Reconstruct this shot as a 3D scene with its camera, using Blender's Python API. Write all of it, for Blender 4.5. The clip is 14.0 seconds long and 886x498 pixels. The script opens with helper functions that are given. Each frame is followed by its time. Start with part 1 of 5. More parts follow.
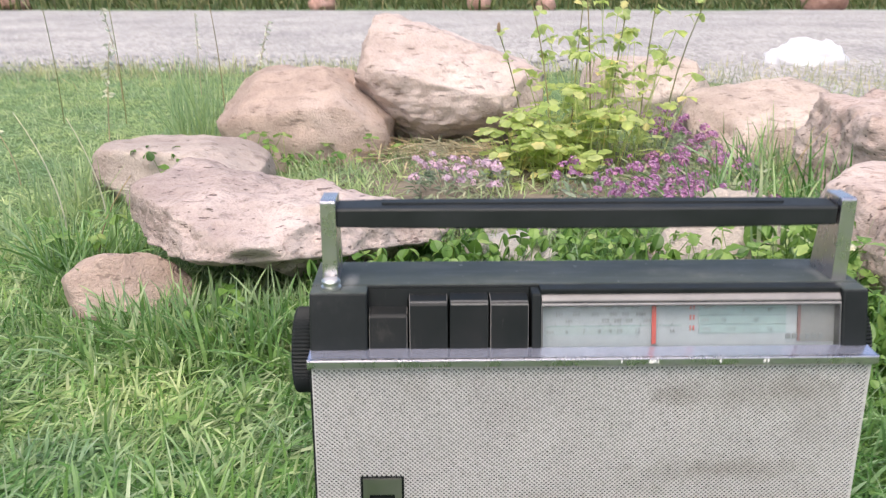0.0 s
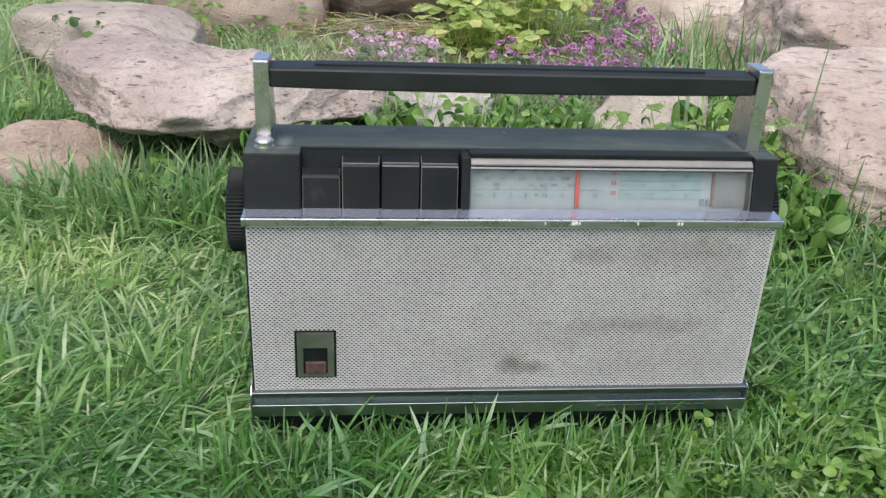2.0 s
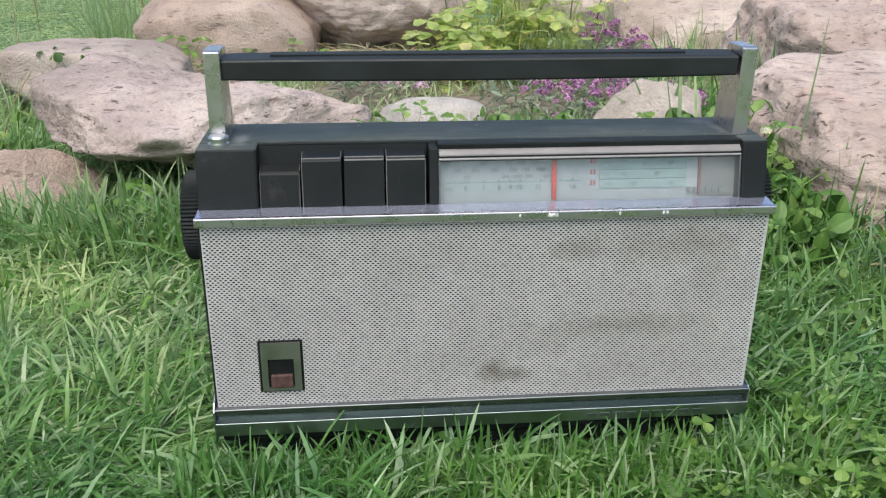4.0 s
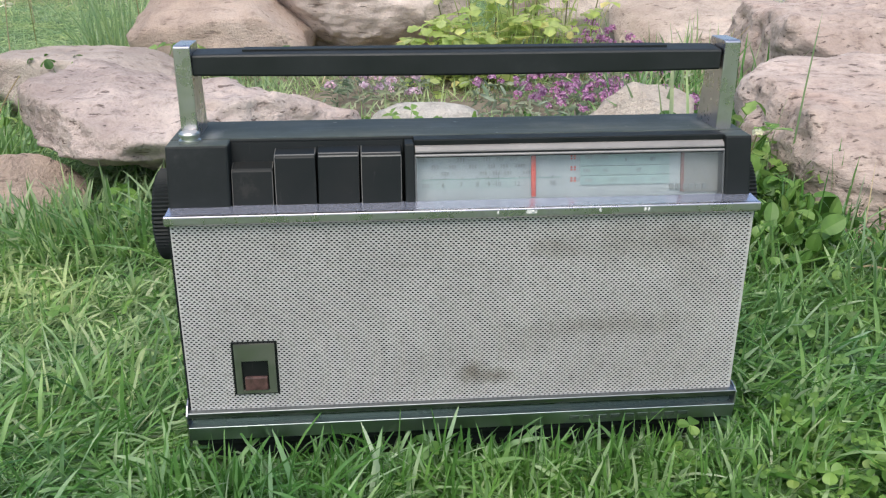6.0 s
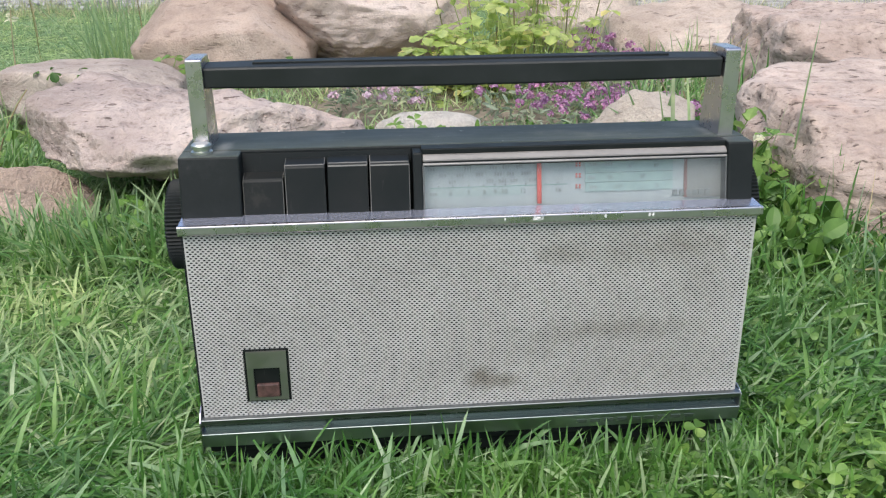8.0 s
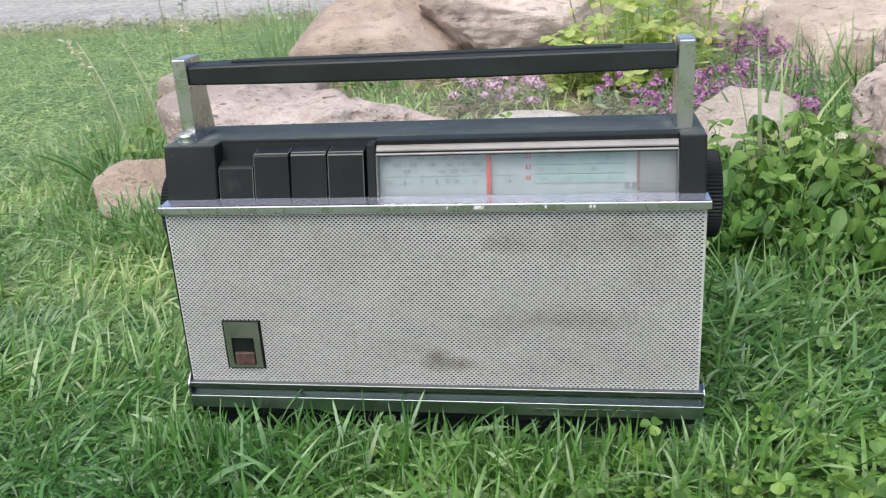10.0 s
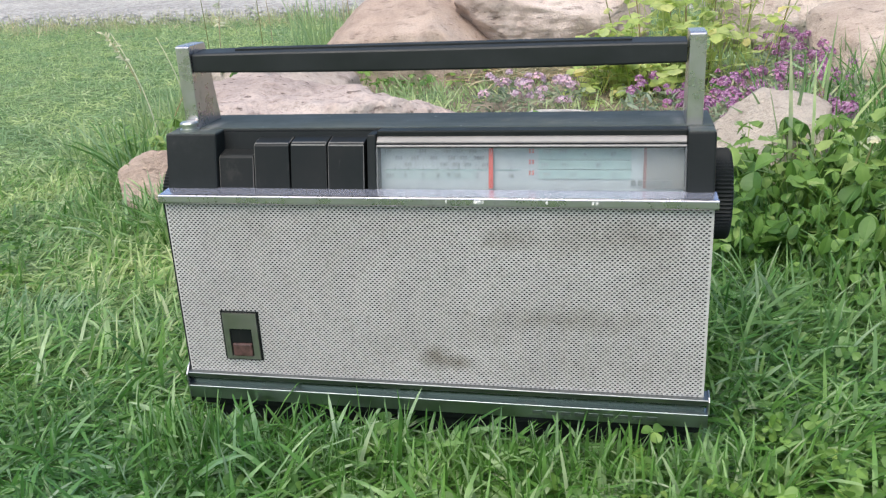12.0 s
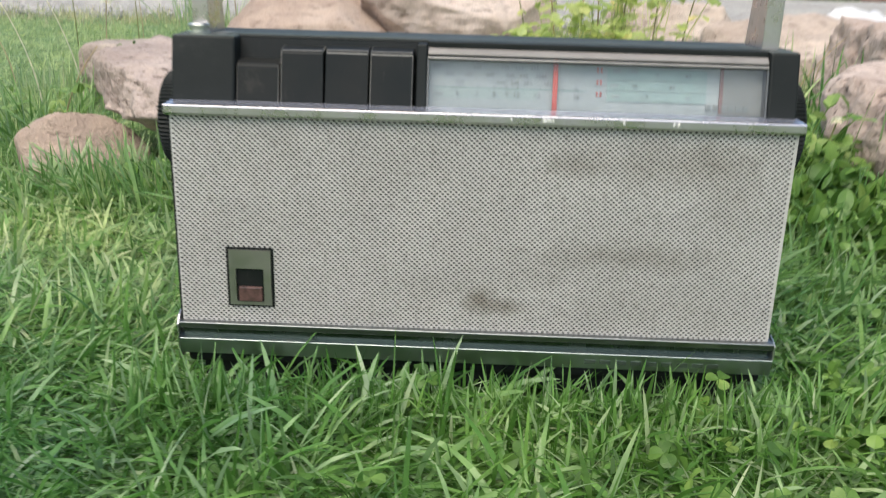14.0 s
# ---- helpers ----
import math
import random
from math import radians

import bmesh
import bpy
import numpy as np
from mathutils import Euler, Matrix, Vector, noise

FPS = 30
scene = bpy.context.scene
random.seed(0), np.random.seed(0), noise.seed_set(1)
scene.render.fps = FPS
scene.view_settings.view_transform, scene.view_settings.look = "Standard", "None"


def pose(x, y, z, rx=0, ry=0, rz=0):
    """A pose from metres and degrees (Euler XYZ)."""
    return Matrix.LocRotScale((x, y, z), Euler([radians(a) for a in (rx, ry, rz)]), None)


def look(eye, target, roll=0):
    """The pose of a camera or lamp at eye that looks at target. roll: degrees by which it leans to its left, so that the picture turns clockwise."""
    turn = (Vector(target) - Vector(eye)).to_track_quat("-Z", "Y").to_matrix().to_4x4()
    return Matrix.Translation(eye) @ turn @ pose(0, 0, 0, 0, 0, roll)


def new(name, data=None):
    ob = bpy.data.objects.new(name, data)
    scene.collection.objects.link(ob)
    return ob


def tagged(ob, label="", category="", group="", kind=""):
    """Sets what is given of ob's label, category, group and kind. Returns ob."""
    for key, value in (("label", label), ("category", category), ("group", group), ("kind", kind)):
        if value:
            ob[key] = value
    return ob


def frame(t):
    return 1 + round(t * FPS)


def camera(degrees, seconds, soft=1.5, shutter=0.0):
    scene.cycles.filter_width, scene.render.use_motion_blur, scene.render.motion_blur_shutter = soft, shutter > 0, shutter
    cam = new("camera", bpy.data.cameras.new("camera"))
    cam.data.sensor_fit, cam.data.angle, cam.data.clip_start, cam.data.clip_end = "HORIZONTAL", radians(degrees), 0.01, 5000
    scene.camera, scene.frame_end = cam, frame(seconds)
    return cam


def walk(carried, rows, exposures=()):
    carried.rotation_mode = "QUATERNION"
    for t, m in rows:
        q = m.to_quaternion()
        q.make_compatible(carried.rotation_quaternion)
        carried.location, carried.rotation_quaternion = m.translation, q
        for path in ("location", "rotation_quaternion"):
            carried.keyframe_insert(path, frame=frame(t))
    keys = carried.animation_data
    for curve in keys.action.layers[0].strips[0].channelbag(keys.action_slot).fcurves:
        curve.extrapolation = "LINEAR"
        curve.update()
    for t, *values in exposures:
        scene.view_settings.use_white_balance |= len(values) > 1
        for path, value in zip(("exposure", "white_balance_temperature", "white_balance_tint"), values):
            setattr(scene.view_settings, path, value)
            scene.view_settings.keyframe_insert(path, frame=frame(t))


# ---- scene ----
cam = camera(54.2, 14.0, 1.2, 0.6)
PATH = [
    (0, (-0.089, -0.415, 0.34), (-0.046, 1.493, -0.259), 0.0),
    (0.3, (-0.106, -0.42, 0.384), (-0.016, 1.455, -0.304), 1.0),
    (0.5, (-0.118, -0.417, 0.406), (0.007, 1.428, -0.356), 2.1),
    (1, (-0.12, -0.436, 0.397), (0.055, 1.346, -0.494), 3.5),
    (1.2, (-0.114, -0.442, 0.36), (0.095, 1.367, -0.466), 3.7),
    (1.5, (-0.096, -0.441, 0.356), (0.09, 1.353, -0.507), 3.7),
    (2, (-0.087, -0.433, 0.332), (0.102, 1.373, -0.506), 2.6),
    (2.5, (-0.074, -0.416, 0.306), (0.112, 1.408, -0.492), 1.5),
    (3, (-0.073, -0.417, 0.302), (0.109, 1.419, -0.469), 0.8),
    (5.5, (-0.047, -0.411, 0.289), (0.11, 1.442, -0.447), 0.2),
    (6, (-0.049, -0.41, 0.288), (0.112, 1.447, -0.437), 0.1),
    (6.5, (-0.049, -0.413, 0.289), (0.117, 1.445, -0.433), -0.0),
    (7, (-0.049, -0.414, 0.288), (0.112, 1.445, -0.43), -0.3),
    (7.5, (-0.051, -0.416, 0.29), (0.106, 1.446, -0.422), -0.5),
    (8, (-0.053, -0.417, 0.29), (0.105, 1.448, -0.417), -0.5),
    (8.2, (-0.052, -0.416, 0.285), (0.104, 1.449, -0.42), -0.6),
    (10.3, (0.1, -0.439, 0.285), (-0.252, 1.409, -0.393), -3.4),
    (10.5, (0.104, -0.438, 0.281), (-0.254, 1.413, -0.387), -3.2),
    (11, (0.108, -0.43, 0.278), (-0.272, 1.424, -0.37), -3.0),
    (11.5, (0.105, -0.428, 0.284), (-0.285, 1.424, -0.361), -2.9),
    (12, (0.106, -0.425, 0.277), (-0.302, 1.412, -0.4), -3.0),
    (12.5, (0.106, -0.424, 0.271), (-0.322, 1.415, -0.39), -3.6),
    (13, (0.092, -0.422, 0.275), (-0.303, 1.412, -0.417), -4.3),
    (13.3, (0.085, -0.417, 0.28), (-0.289, 1.407, -0.451), -4.7),
    (13.5, (0.063, -0.408, 0.263), (-0.217, 1.444, -0.437), -3.3),
    (13.6, (0.050, -0.392, 0.237), (-0.157, 1.483, -0.425), -1.8),
    (13.7, (0.033, -0.388, 0.226), (-0.118, 1.491, -0.445), -0.8),
    (13.8, (0.017, -0.389, 0.218), (-0.100, 1.489, -0.456), 0.1),
    (13.9, (0.003, -0.396, 0.215), (-0.073, 1.493, -0.437), 1.0),
    (14, (-0.004, -0.406, 0.213), (-0.060, 1.496, -0.402), 1.6),
]
LIGHT = [(0.0, 1.0, 6600, 13), (0.5, 0.88, 6550, 12), (0.9, 0.8, 6450, 9), (1.5, 0.7, 6300, 6), (6.5, 0.7, 6300, 6), (8.0, 0.73, 6300, 6), (10.5, 0.82, 6300, 6), (12.7, 0.84, 6330, 6), (13.5, 0.84, 6650, 4), (14.0, 0.78, 6700, 4)]
walk(cam, [(t, look(eye, target, roll)) for t, eye, target, roll in PATH], LIGHT)


# ---------------------------------------------------------------- world and light
world = bpy.data.worlds.new("overcast_sky")
scene.world = world
world.use_nodes = True
wn, wl = world.node_tree.nodes, world.node_tree.links
sky = wn.new("ShaderNodeTexSky")
sky.sky_type = "NISHITA"
sky.sun_disc = False
sky.sun_elevation, sky.sun_rotation = radians(62), radians(200)
sky.air_density, sky.dust_density, sky.ozone_density = 1.0, 4.0, 1.0
wl.new(sky.outputs[0], wn["Background"].inputs["Color"])
wn["Background"].inputs["Strength"].default_value = 0.15
sun = new("sun", bpy.data.lights.new("sun", "SUN"))
sun.data.energy, sun.data.angle, sun.data.color = 1.1, radians(60), (1.0, 0.96, 0.9)
sun.matrix_world = look((-0.44, -1.2, 2.4), (0, 0, 0))
tagged(sun, "soft hazy sun behind thin cloud", "sun", kind="structure")


# ---------------------------------------------------------------- materials
def mat(name, rough=0.6, metal=0.0):
    m = bpy.data.materials.new(name)
    m.use_nodes = True
    b = m.node_tree.nodes["Principled BSDF"]
    b.inputs["Roughness"].default_value, b.inputs["Metallic"].default_value = rough, metal
    return m, m.node_tree.nodes, m.node_tree.links, b


def noise_tex(n, l, scale, detail=4.0, rough=0.55, space="Object"):
    c = n.new("ShaderNodeTexCoord")
    t = n.new("ShaderNodeTexNoise")
    t.inputs["Scale"].default_value, t.inputs["Detail"].default_value, t.inputs["Roughness"].default_value = scale, detail, rough
    l.new(c.outputs[space], t.inputs["Vector"])
    return t


def ramp(n, l, source, stops):
    r = n.new("ShaderNodeValToRGB")
    e = r.color_ramp.elements
    while len(e) < len(stops):
        e.new(0.5)
    for k, (p, c) in zip(e, stops):
        k.position, k.color = p, (*c, 1)
    l.new(source, r.inputs[0])
    return r


def mix(n, l, fac, a, b, mode="MIX"):
    m = n.new("ShaderNodeMix")
    m.data_type, m.blend_type = "RGBA", mode
    for k, v in ((0, fac), (6, a), (7, b)):
        if isinstance(v, bpy.types.NodeSocket):
            l.new(v, m.inputs[k])
        else:
            m.inputs[k].default_value = v if k == 0 else (*v, 1)
    return m.outputs[2]


def bump(n, l, b, height, strength, distance):
    k = n.new("ShaderNodeBump")
    k.inputs["Strength"].default_value, k.inputs["Distance"].default_value = strength, distance
    l.new(height, k.inputs["Height"])
    l.new(k.outputs[0], b.inputs["Normal"])
    return k


def stone_mat(name, dark, mid, light, pit=60.0, fleck=(0.66, 0.62, 0.58), streak=0.45, grit=1.0):
    m, n, l, b = mat(name, 0.9)
    c = n.new("ShaderNodeTexCoord")

    def stretched(scale, turn, detail, rough, warp=0.0):
        mp = n.new("ShaderNodeMapping")
        mp.inputs["Scale"].default_value, mp.inputs["Rotation"].default_value = scale, turn
        l.new(c.outputs["Object"], mp.inputs["Vector"])
        t = n.new("ShaderNodeTexNoise")
        t.inputs["Scale"].default_value, t.inputs["Detail"].default_value, t.inputs["Roughness"].default_value = 1.0, detail, rough
        t.inputs["Distortion"].default_value = warp
        l.new(mp.outputs[0], t.inputs["Vector"])
        return t

    # broad tone, blotches, grain
    big, blotch, fine = noise_tex(n, l, 5.0, 6.0, 0.6), noise_tex(n, l, 26.0, 4.0, 0.6), noise_tex(n, l, 260.0, 4.0, 0.7)
    col = ramp(n, l, big.outputs[0], ((0.32, dark), (0.5, mid), (0.66, light))).outputs[0]
    tone = ramp(n, l, blotch.outputs[0], ((0.3, (0.89, 0.87, 0.86)), (0.5, (1, 1, 1)), (0.7, (1.08, 1.07, 1.06)))).outputs[0]
    col = mix(n, l, 1.0, col, tone, "MULTIPLY")
    grain = ramp(n, l, fine.outputs[0], ((0.3, (0.82, 0.81, 0.81)), (0.5, (1, 1, 1)), (0.7, (1.08, 1.08, 1.07)))).outputs[0]
    col = mix(n, l, 1.0, col, grain, "MULTIPLY")
    # rusty stain
    rust = ramp(n, l, noise_tex(n, l, 9.0, 4.0, 0.65).outputs[0], ((0.55, (0, 0, 0)), (0.75, (0.35, 0.35, 0.35))))
    col = mix(n, l, rust.outputs[0], col, tuple(v * k for v, k in zip(mid, (0.95, 0.74, 0.62))))
    # scattered holes, with the shade inside them put into the colour
    v = stretched((pit, pit * 1.2, pit * 1.5), (0.2, 0.12, 0.3), 4.0, 0.6, 0.3)
    pits = ramp(n, l, v.outputs[0], ((0.3, (0.48, 0.45, 0.44)), (0.38, (0.8, 0.78, 0.77)), (0.455, (1, 1, 1)), (0.66, (1.1, 1.1, 1.09))))
    where = ramp(n, l, noise_tex(n, l, 8.0, 3.0).outputs[0], ((0.34, (0.3 * grit,) * 3), (0.52, (grit,) * 3)))
    col = mix(n, l, where.outputs[0], col, mix(n, l, 1.0, col, pits.outputs[0], "MULTIPLY"))
    # small sharp holes, longer than high, their shade painted in as well
    v = stretched((pit * 0.85, pit * 2.3, pit * 3.4), (0.08, 0.08, 0.12), 3.0, 0.55, 0.25)
    holes = ramp(n, l, v.outputs[0], ((0.325, (0.36, 0.33, 0.32)), (0.37, (0.95, 0.95, 0.95)), (0.4, (1, 1, 1))))
    col = mix(n, l, min(1.0, grit), col, mix(n, l, 1.0, col, holes.outputs[0], "MULTIPLY"))
    # bedding
    beds = stretched((14, 40, 85), (0.06, 0.1, 0.05), 4.0, 0.6, 0.4)
    lines = ramp(n, l, beds.outputs[0], ((0.28, (0.66, 0.62, 0.61)), (0.38, (0.96, 0.95, 0.95)), (0.6, (1.0, 1.0, 1.0)), (0.72, (1.07, 1.07, 1.06))))
    col = mix(n, l, streak, col, mix(n, l, 1.0, col, lines.outputs[0], "MULTIPLY"))
    lf = ramp(n, l, noise_tex(n, l, 34.0, 5.0, 0.7).outputs[0], ((0.66, (0, 0, 0)), (0.74, (0.4, 0.4, 0.4))))
    col = mix(n, l, lf.outputs[0], col, fleck)
    l.new(col, b.inputs["Base Color"])
    h = mix(n, l, 0.5, mix(n, l, streak, fine.outputs[0], beds.outputs[0]), mix(n, l, 0.5, mix(n, l, 0.5, pits.outputs[0], holes.outputs[0]), blotch.outputs[0]))
    bump(n, l, b, h, 1.0, 0.013)
    return m


def leaf_mat(name, stops, rough=0.5, through_light=0.35, vein=0.0):
    m, n, l, b = mat(name, rough)
    g = n.new("ShaderNodeNewGeometry")
    o = n.new("ShaderNodeObjectInfo")
    a = n.new("ShaderNodeMath")
    a.operation = "ADD"
    l.new(g.outputs["Random Per Island"], a.inputs[0]), l.new(o.outputs["Random"], a.inputs[1])
    f = n.new("ShaderNodeMath")
    f.operation = "FRACT"
    l.new(a.outputs[0], f.inputs[0])
    col = ramp(n, l, f.outputs[0], stops).outputs[0]
    t = noise_tex(n, l, 60.0, 3.0)
    tone = ramp(n, l, t.outputs[0], ((0.3, (0.75, 0.78, 0.75)), (0.7, (1.2, 1.15, 1.1)))).outputs[0]
    col = mix(n, l, 1.0, col, tone, "MULTIPLY")
    big = noise_tex(n, l, 7.0, 4.0)
    tone = ramp(n, l, big.outputs[0], ((0.35, (0.74, 0.82, 0.84)), (0.65, (1.26, 1.14, 1.02)))).outputs[0]
    col = mix(n, l, 1.0, col, tone, "MULTIPLY")
    l.new(col, b.inputs["Base Color"])
    tr = n.new("ShaderNodeBsdfTranslucent")
    l.new(col, tr.inputs["Color"])
    ms = n.new("ShaderNodeMixShader")
    ms.inputs[0].default_value = through_light
    l.new(b.outputs[0], ms.inputs[1]), l.new(tr.outputs[0], ms.inputs[2])
    l.new(ms.outputs[0], n["Material Output"].inputs[0])
    return m


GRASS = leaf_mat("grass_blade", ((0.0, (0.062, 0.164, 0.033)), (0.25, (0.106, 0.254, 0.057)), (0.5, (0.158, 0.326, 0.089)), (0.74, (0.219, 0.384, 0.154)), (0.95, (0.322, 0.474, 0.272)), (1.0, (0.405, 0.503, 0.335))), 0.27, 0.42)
# Extra pale: haze over the far lawn is put into this blade colour.
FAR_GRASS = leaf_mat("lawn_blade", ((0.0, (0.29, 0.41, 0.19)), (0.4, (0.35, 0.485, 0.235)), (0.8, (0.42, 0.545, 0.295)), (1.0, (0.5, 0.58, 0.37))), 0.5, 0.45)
CLOVER = leaf_mat("clover_leaf", ((0.0, (0.068, 0.153, 0.030)), (0.45, (0.135, 0.270, 0.055)), (0.85, (0.211, 0.363, 0.085)), (1.0, (0.297, 0.428, 0.130))), 0.4, 0.42)
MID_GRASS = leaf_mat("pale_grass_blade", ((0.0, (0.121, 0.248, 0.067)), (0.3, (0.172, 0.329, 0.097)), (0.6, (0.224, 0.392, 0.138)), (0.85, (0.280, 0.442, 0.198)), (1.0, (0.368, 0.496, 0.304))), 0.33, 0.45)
LAWNCLOVER = leaf_mat("lawn_clover_leaf", ((0.0, (0.06, 0.14, 0.03)), (0.5, (0.11, 0.23, 0.05)), (0.9, (0.17, 0.31, 0.075)), (1.0, (0.24, 0.37, 0.1))), 0.45, 0.38)
HERB = leaf_mat("weed_leaf", ((0.0, (0.16, 0.29, 0.06)), (0.5, (0.27, 0.43, 0.11)), (0.85, (0.36, 0.51, 0.16)), (1.0, (0.48, 0.58, 0.22))), 0.45, 0.48)
YELLOWGREEN = leaf_mat("columbine_leaf", ((0.0, (0.4, 0.53, 0.16)), (0.5, (0.52, 0.63, 0.23)), (0.85, (0.62, 0.7, 0.32)), (1.0, (0.78, 0.7, 0.32))), 0.5, 0.55)
GREYLEAF = leaf_mat("greyish_leaf", ((0.0, (0.2, 0.27, 0.17)), (0.6, (0.31, 0.37, 0.26)), (1.0, (0.42, 0.46, 0.36))), 0.7)
MAGENTA = leaf_mat("magenta_petal", ((0.0, (0.35, 0.13, 0.31)), (0.5, (0.5, 0.22, 0.46)), (1.0, (0.69, 0.46, 0.66))), 0.6)
PALEPINK = leaf_mat("pale_pink_petal", ((0.0, (0.6, 0.38, 0.56)), (0.5, (0.72, 0.52, 0.68)), (1.0, (0.82, 0.7, 0.79))), 0.6)
VERGE = leaf_mat("verge_dry_grass", ((0.0, (0.3, 0.36, 0.18)), (0.5, (0.42, 0.43, 0.26)), (1.0, (0.55, 0.5, 0.36))), 0.6)
STRAW = leaf_mat("dry_straw", ((0.0, (0.4, 0.32, 0.2)), (0.5, (0.5, 0.42, 0.28)), (1.0, (0.6, 0.54, 0.4))), 0.7)
SEED = leaf_mat("pale_seed_head", ((0.0, (0.6, 0.6, 0.46)), (1.0, (0.78, 0.78, 0.66))), 0.7)
STEM = leaf_mat("plant_stem", ((0.0, (0.16, 0.17, 0.06)), (0.6, (0.26, 0.25, 0.1)), (1.0, (0.3, 0.2, 0.13))), 0.6, 0.1)

SLAB_STONE = stone_mat("pitted_rose_stone", (0.368, 0.290, 0.256), (0.487, 0.393, 0.354), (0.594, 0.498, 0.451), 70, streak=0.35, grit=1.0)
PINK_SLAB = stone_mat("layered_pink_stone", (0.345, 0.265, 0.223), (0.457, 0.364, 0.316), (0.551, 0.457, 0.409), 62, streak=0.75, grit=1.0)
ROSE_STONE = stone_mat("smooth_rose_stone", (0.371, 0.274, 0.221), (0.472, 0.361, 0.294), (0.561, 0.448, 0.378), 36, streak=0.2, grit=0.55)
DUN_STONE = stone_mat("dun_rose_stone", (0.371, 0.295, 0.255), (0.469, 0.388, 0.337), (0.556, 0.476, 0.421), 40, streak=0.3, grit=0.7)
PALE_STONE = stone_mat("pale_cut_stone", (0.393, 0.306, 0.260), (0.523, 0.427, 0.377), (0.621, 0.525, 0.476), 30, streak=0.5, grit=0.7)
BUFF_STONE = stone_mat("buff_stone", (0.393, 0.306, 0.249), (0.523, 0.427, 0.360), (0.621, 0.525, 0.454), 40, streak=0.4, grit=0.7)
GREY_STONE = stone_mat("pale_grey_stone", (0.436, 0.405, 0.365), (0.545, 0.503, 0.454), (0.654, 0.602, 0.554), 40, streak=0.2, grit=0.45)
TAN_STONE = stone_mat("smooth_tan_stone", (0.469, 0.394, 0.332), (0.545, 0.470, 0.398), (0.611, 0.536, 0.465), 40, streak=0.2, grit=0.35)
RED_STONE = stone_mat("red_stone", (0.28, 0.16, 0.12), (0.38, 0.23, 0.18), (0.46, 0.31, 0.26), 30)


def blotches(n, l, col, plane, dirt, spots_at):
    """Dirt with blurred, ragged outlines laid over a colour: places, half sizes and strengths in one plane of the object."""
    c = n.new("ShaderNodeTexCoord")
    warp = noise_tex(n, l, 70.0, 4.0, 0.7)
    on = Vector([float(a in plane) for a in "xyz"])
    for a, b, sa, sb, deep in spots_at:
        place = Vector((a, 0, b)) if plane == "xz" else Vector((a, b, 0))
        size = Vector((sa, 1, sb)) if plane == "xz" else Vector((sa, sb, 1))
        mp = n.new("ShaderNodeMapping")
        mp.inputs["Location"].default_value = [-p / q * o for p, q, o in zip(place, size, on)]
        mp.inputs["Scale"].default_value = [o / q for q, o in zip(size, on)]
        l.new(c.outputs["Object"], mp.inputs["Vector"])
        ad = n.new("ShaderNodeVectorMath")
        ad.operation = "MULTIPLY_ADD"
        ad.inputs[1].default_value = on * 1.6
        l.new(warp.outputs[1], ad.inputs[0]), l.new(mp.outputs[0], ad.inputs[2])
        sub = n.new("ShaderNodeVectorMath")
        sub.operation = "SUBTRACT"
        sub.inputs[1].default_value = on * 0.8
        l.new(ad.outputs[0], sub.inputs[0])
        ln = n.new("ShaderNodeVectorMath")
        ln.operation = "LENGTH"
        l.new(sub.outputs[0], ln.inputs[0])
        f = ramp(n, l, ln.outputs["Value"], ((0.1, (deep,) * 3), (1.25, (0, 0, 0))))
        col = mix(n, l, f.outputs[0], col, dirt)
    return col


def black_plastic(name="worn_black_plastic", dust=()):
    m, n, l, b = mat(name, 0.42)
    t, d = noise_tex(n, l, 35.0, 5.0, 0.7), noise_tex(n, l, 400.0, 2.0)
    # Dusty variant: sky and foliage reflections are put into these lifted, greenish stops.
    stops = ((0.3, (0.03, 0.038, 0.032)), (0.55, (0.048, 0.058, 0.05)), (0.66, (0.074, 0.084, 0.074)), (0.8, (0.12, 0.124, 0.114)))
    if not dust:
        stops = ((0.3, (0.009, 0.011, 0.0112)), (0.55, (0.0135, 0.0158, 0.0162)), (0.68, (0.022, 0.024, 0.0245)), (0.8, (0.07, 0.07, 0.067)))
    col = ramp(n, l, t.outputs[0], stops).outputs[0]
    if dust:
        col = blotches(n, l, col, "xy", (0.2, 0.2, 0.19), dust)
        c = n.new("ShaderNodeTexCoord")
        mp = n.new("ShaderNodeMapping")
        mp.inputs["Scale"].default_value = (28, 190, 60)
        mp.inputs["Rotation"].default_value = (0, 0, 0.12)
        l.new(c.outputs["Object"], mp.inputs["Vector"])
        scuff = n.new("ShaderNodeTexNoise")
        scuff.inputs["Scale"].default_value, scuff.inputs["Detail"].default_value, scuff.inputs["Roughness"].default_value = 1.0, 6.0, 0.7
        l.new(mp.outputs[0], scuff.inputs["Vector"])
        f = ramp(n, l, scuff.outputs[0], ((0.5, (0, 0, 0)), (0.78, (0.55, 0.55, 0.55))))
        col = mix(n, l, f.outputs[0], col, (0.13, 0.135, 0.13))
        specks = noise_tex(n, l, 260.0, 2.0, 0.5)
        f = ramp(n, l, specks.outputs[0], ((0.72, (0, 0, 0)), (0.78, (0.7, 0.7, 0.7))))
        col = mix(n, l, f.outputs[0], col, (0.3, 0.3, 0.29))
    l.new(col, b.inputs["Base Color"])
    r = ramp(n, l, t.outputs[0], ((0.3, (0.45, 0.45, 0.45)), (0.7, (0.66, 0.66, 0.66))))
    l.new(r.outputs[0], b.inputs["Roughness"])
    b.inputs["Specular IOR Level"].default_value = 0.36 if dust else 0.2
    bump(n, l, b, d.outputs[0], 0.15, 0.0004)
    return m


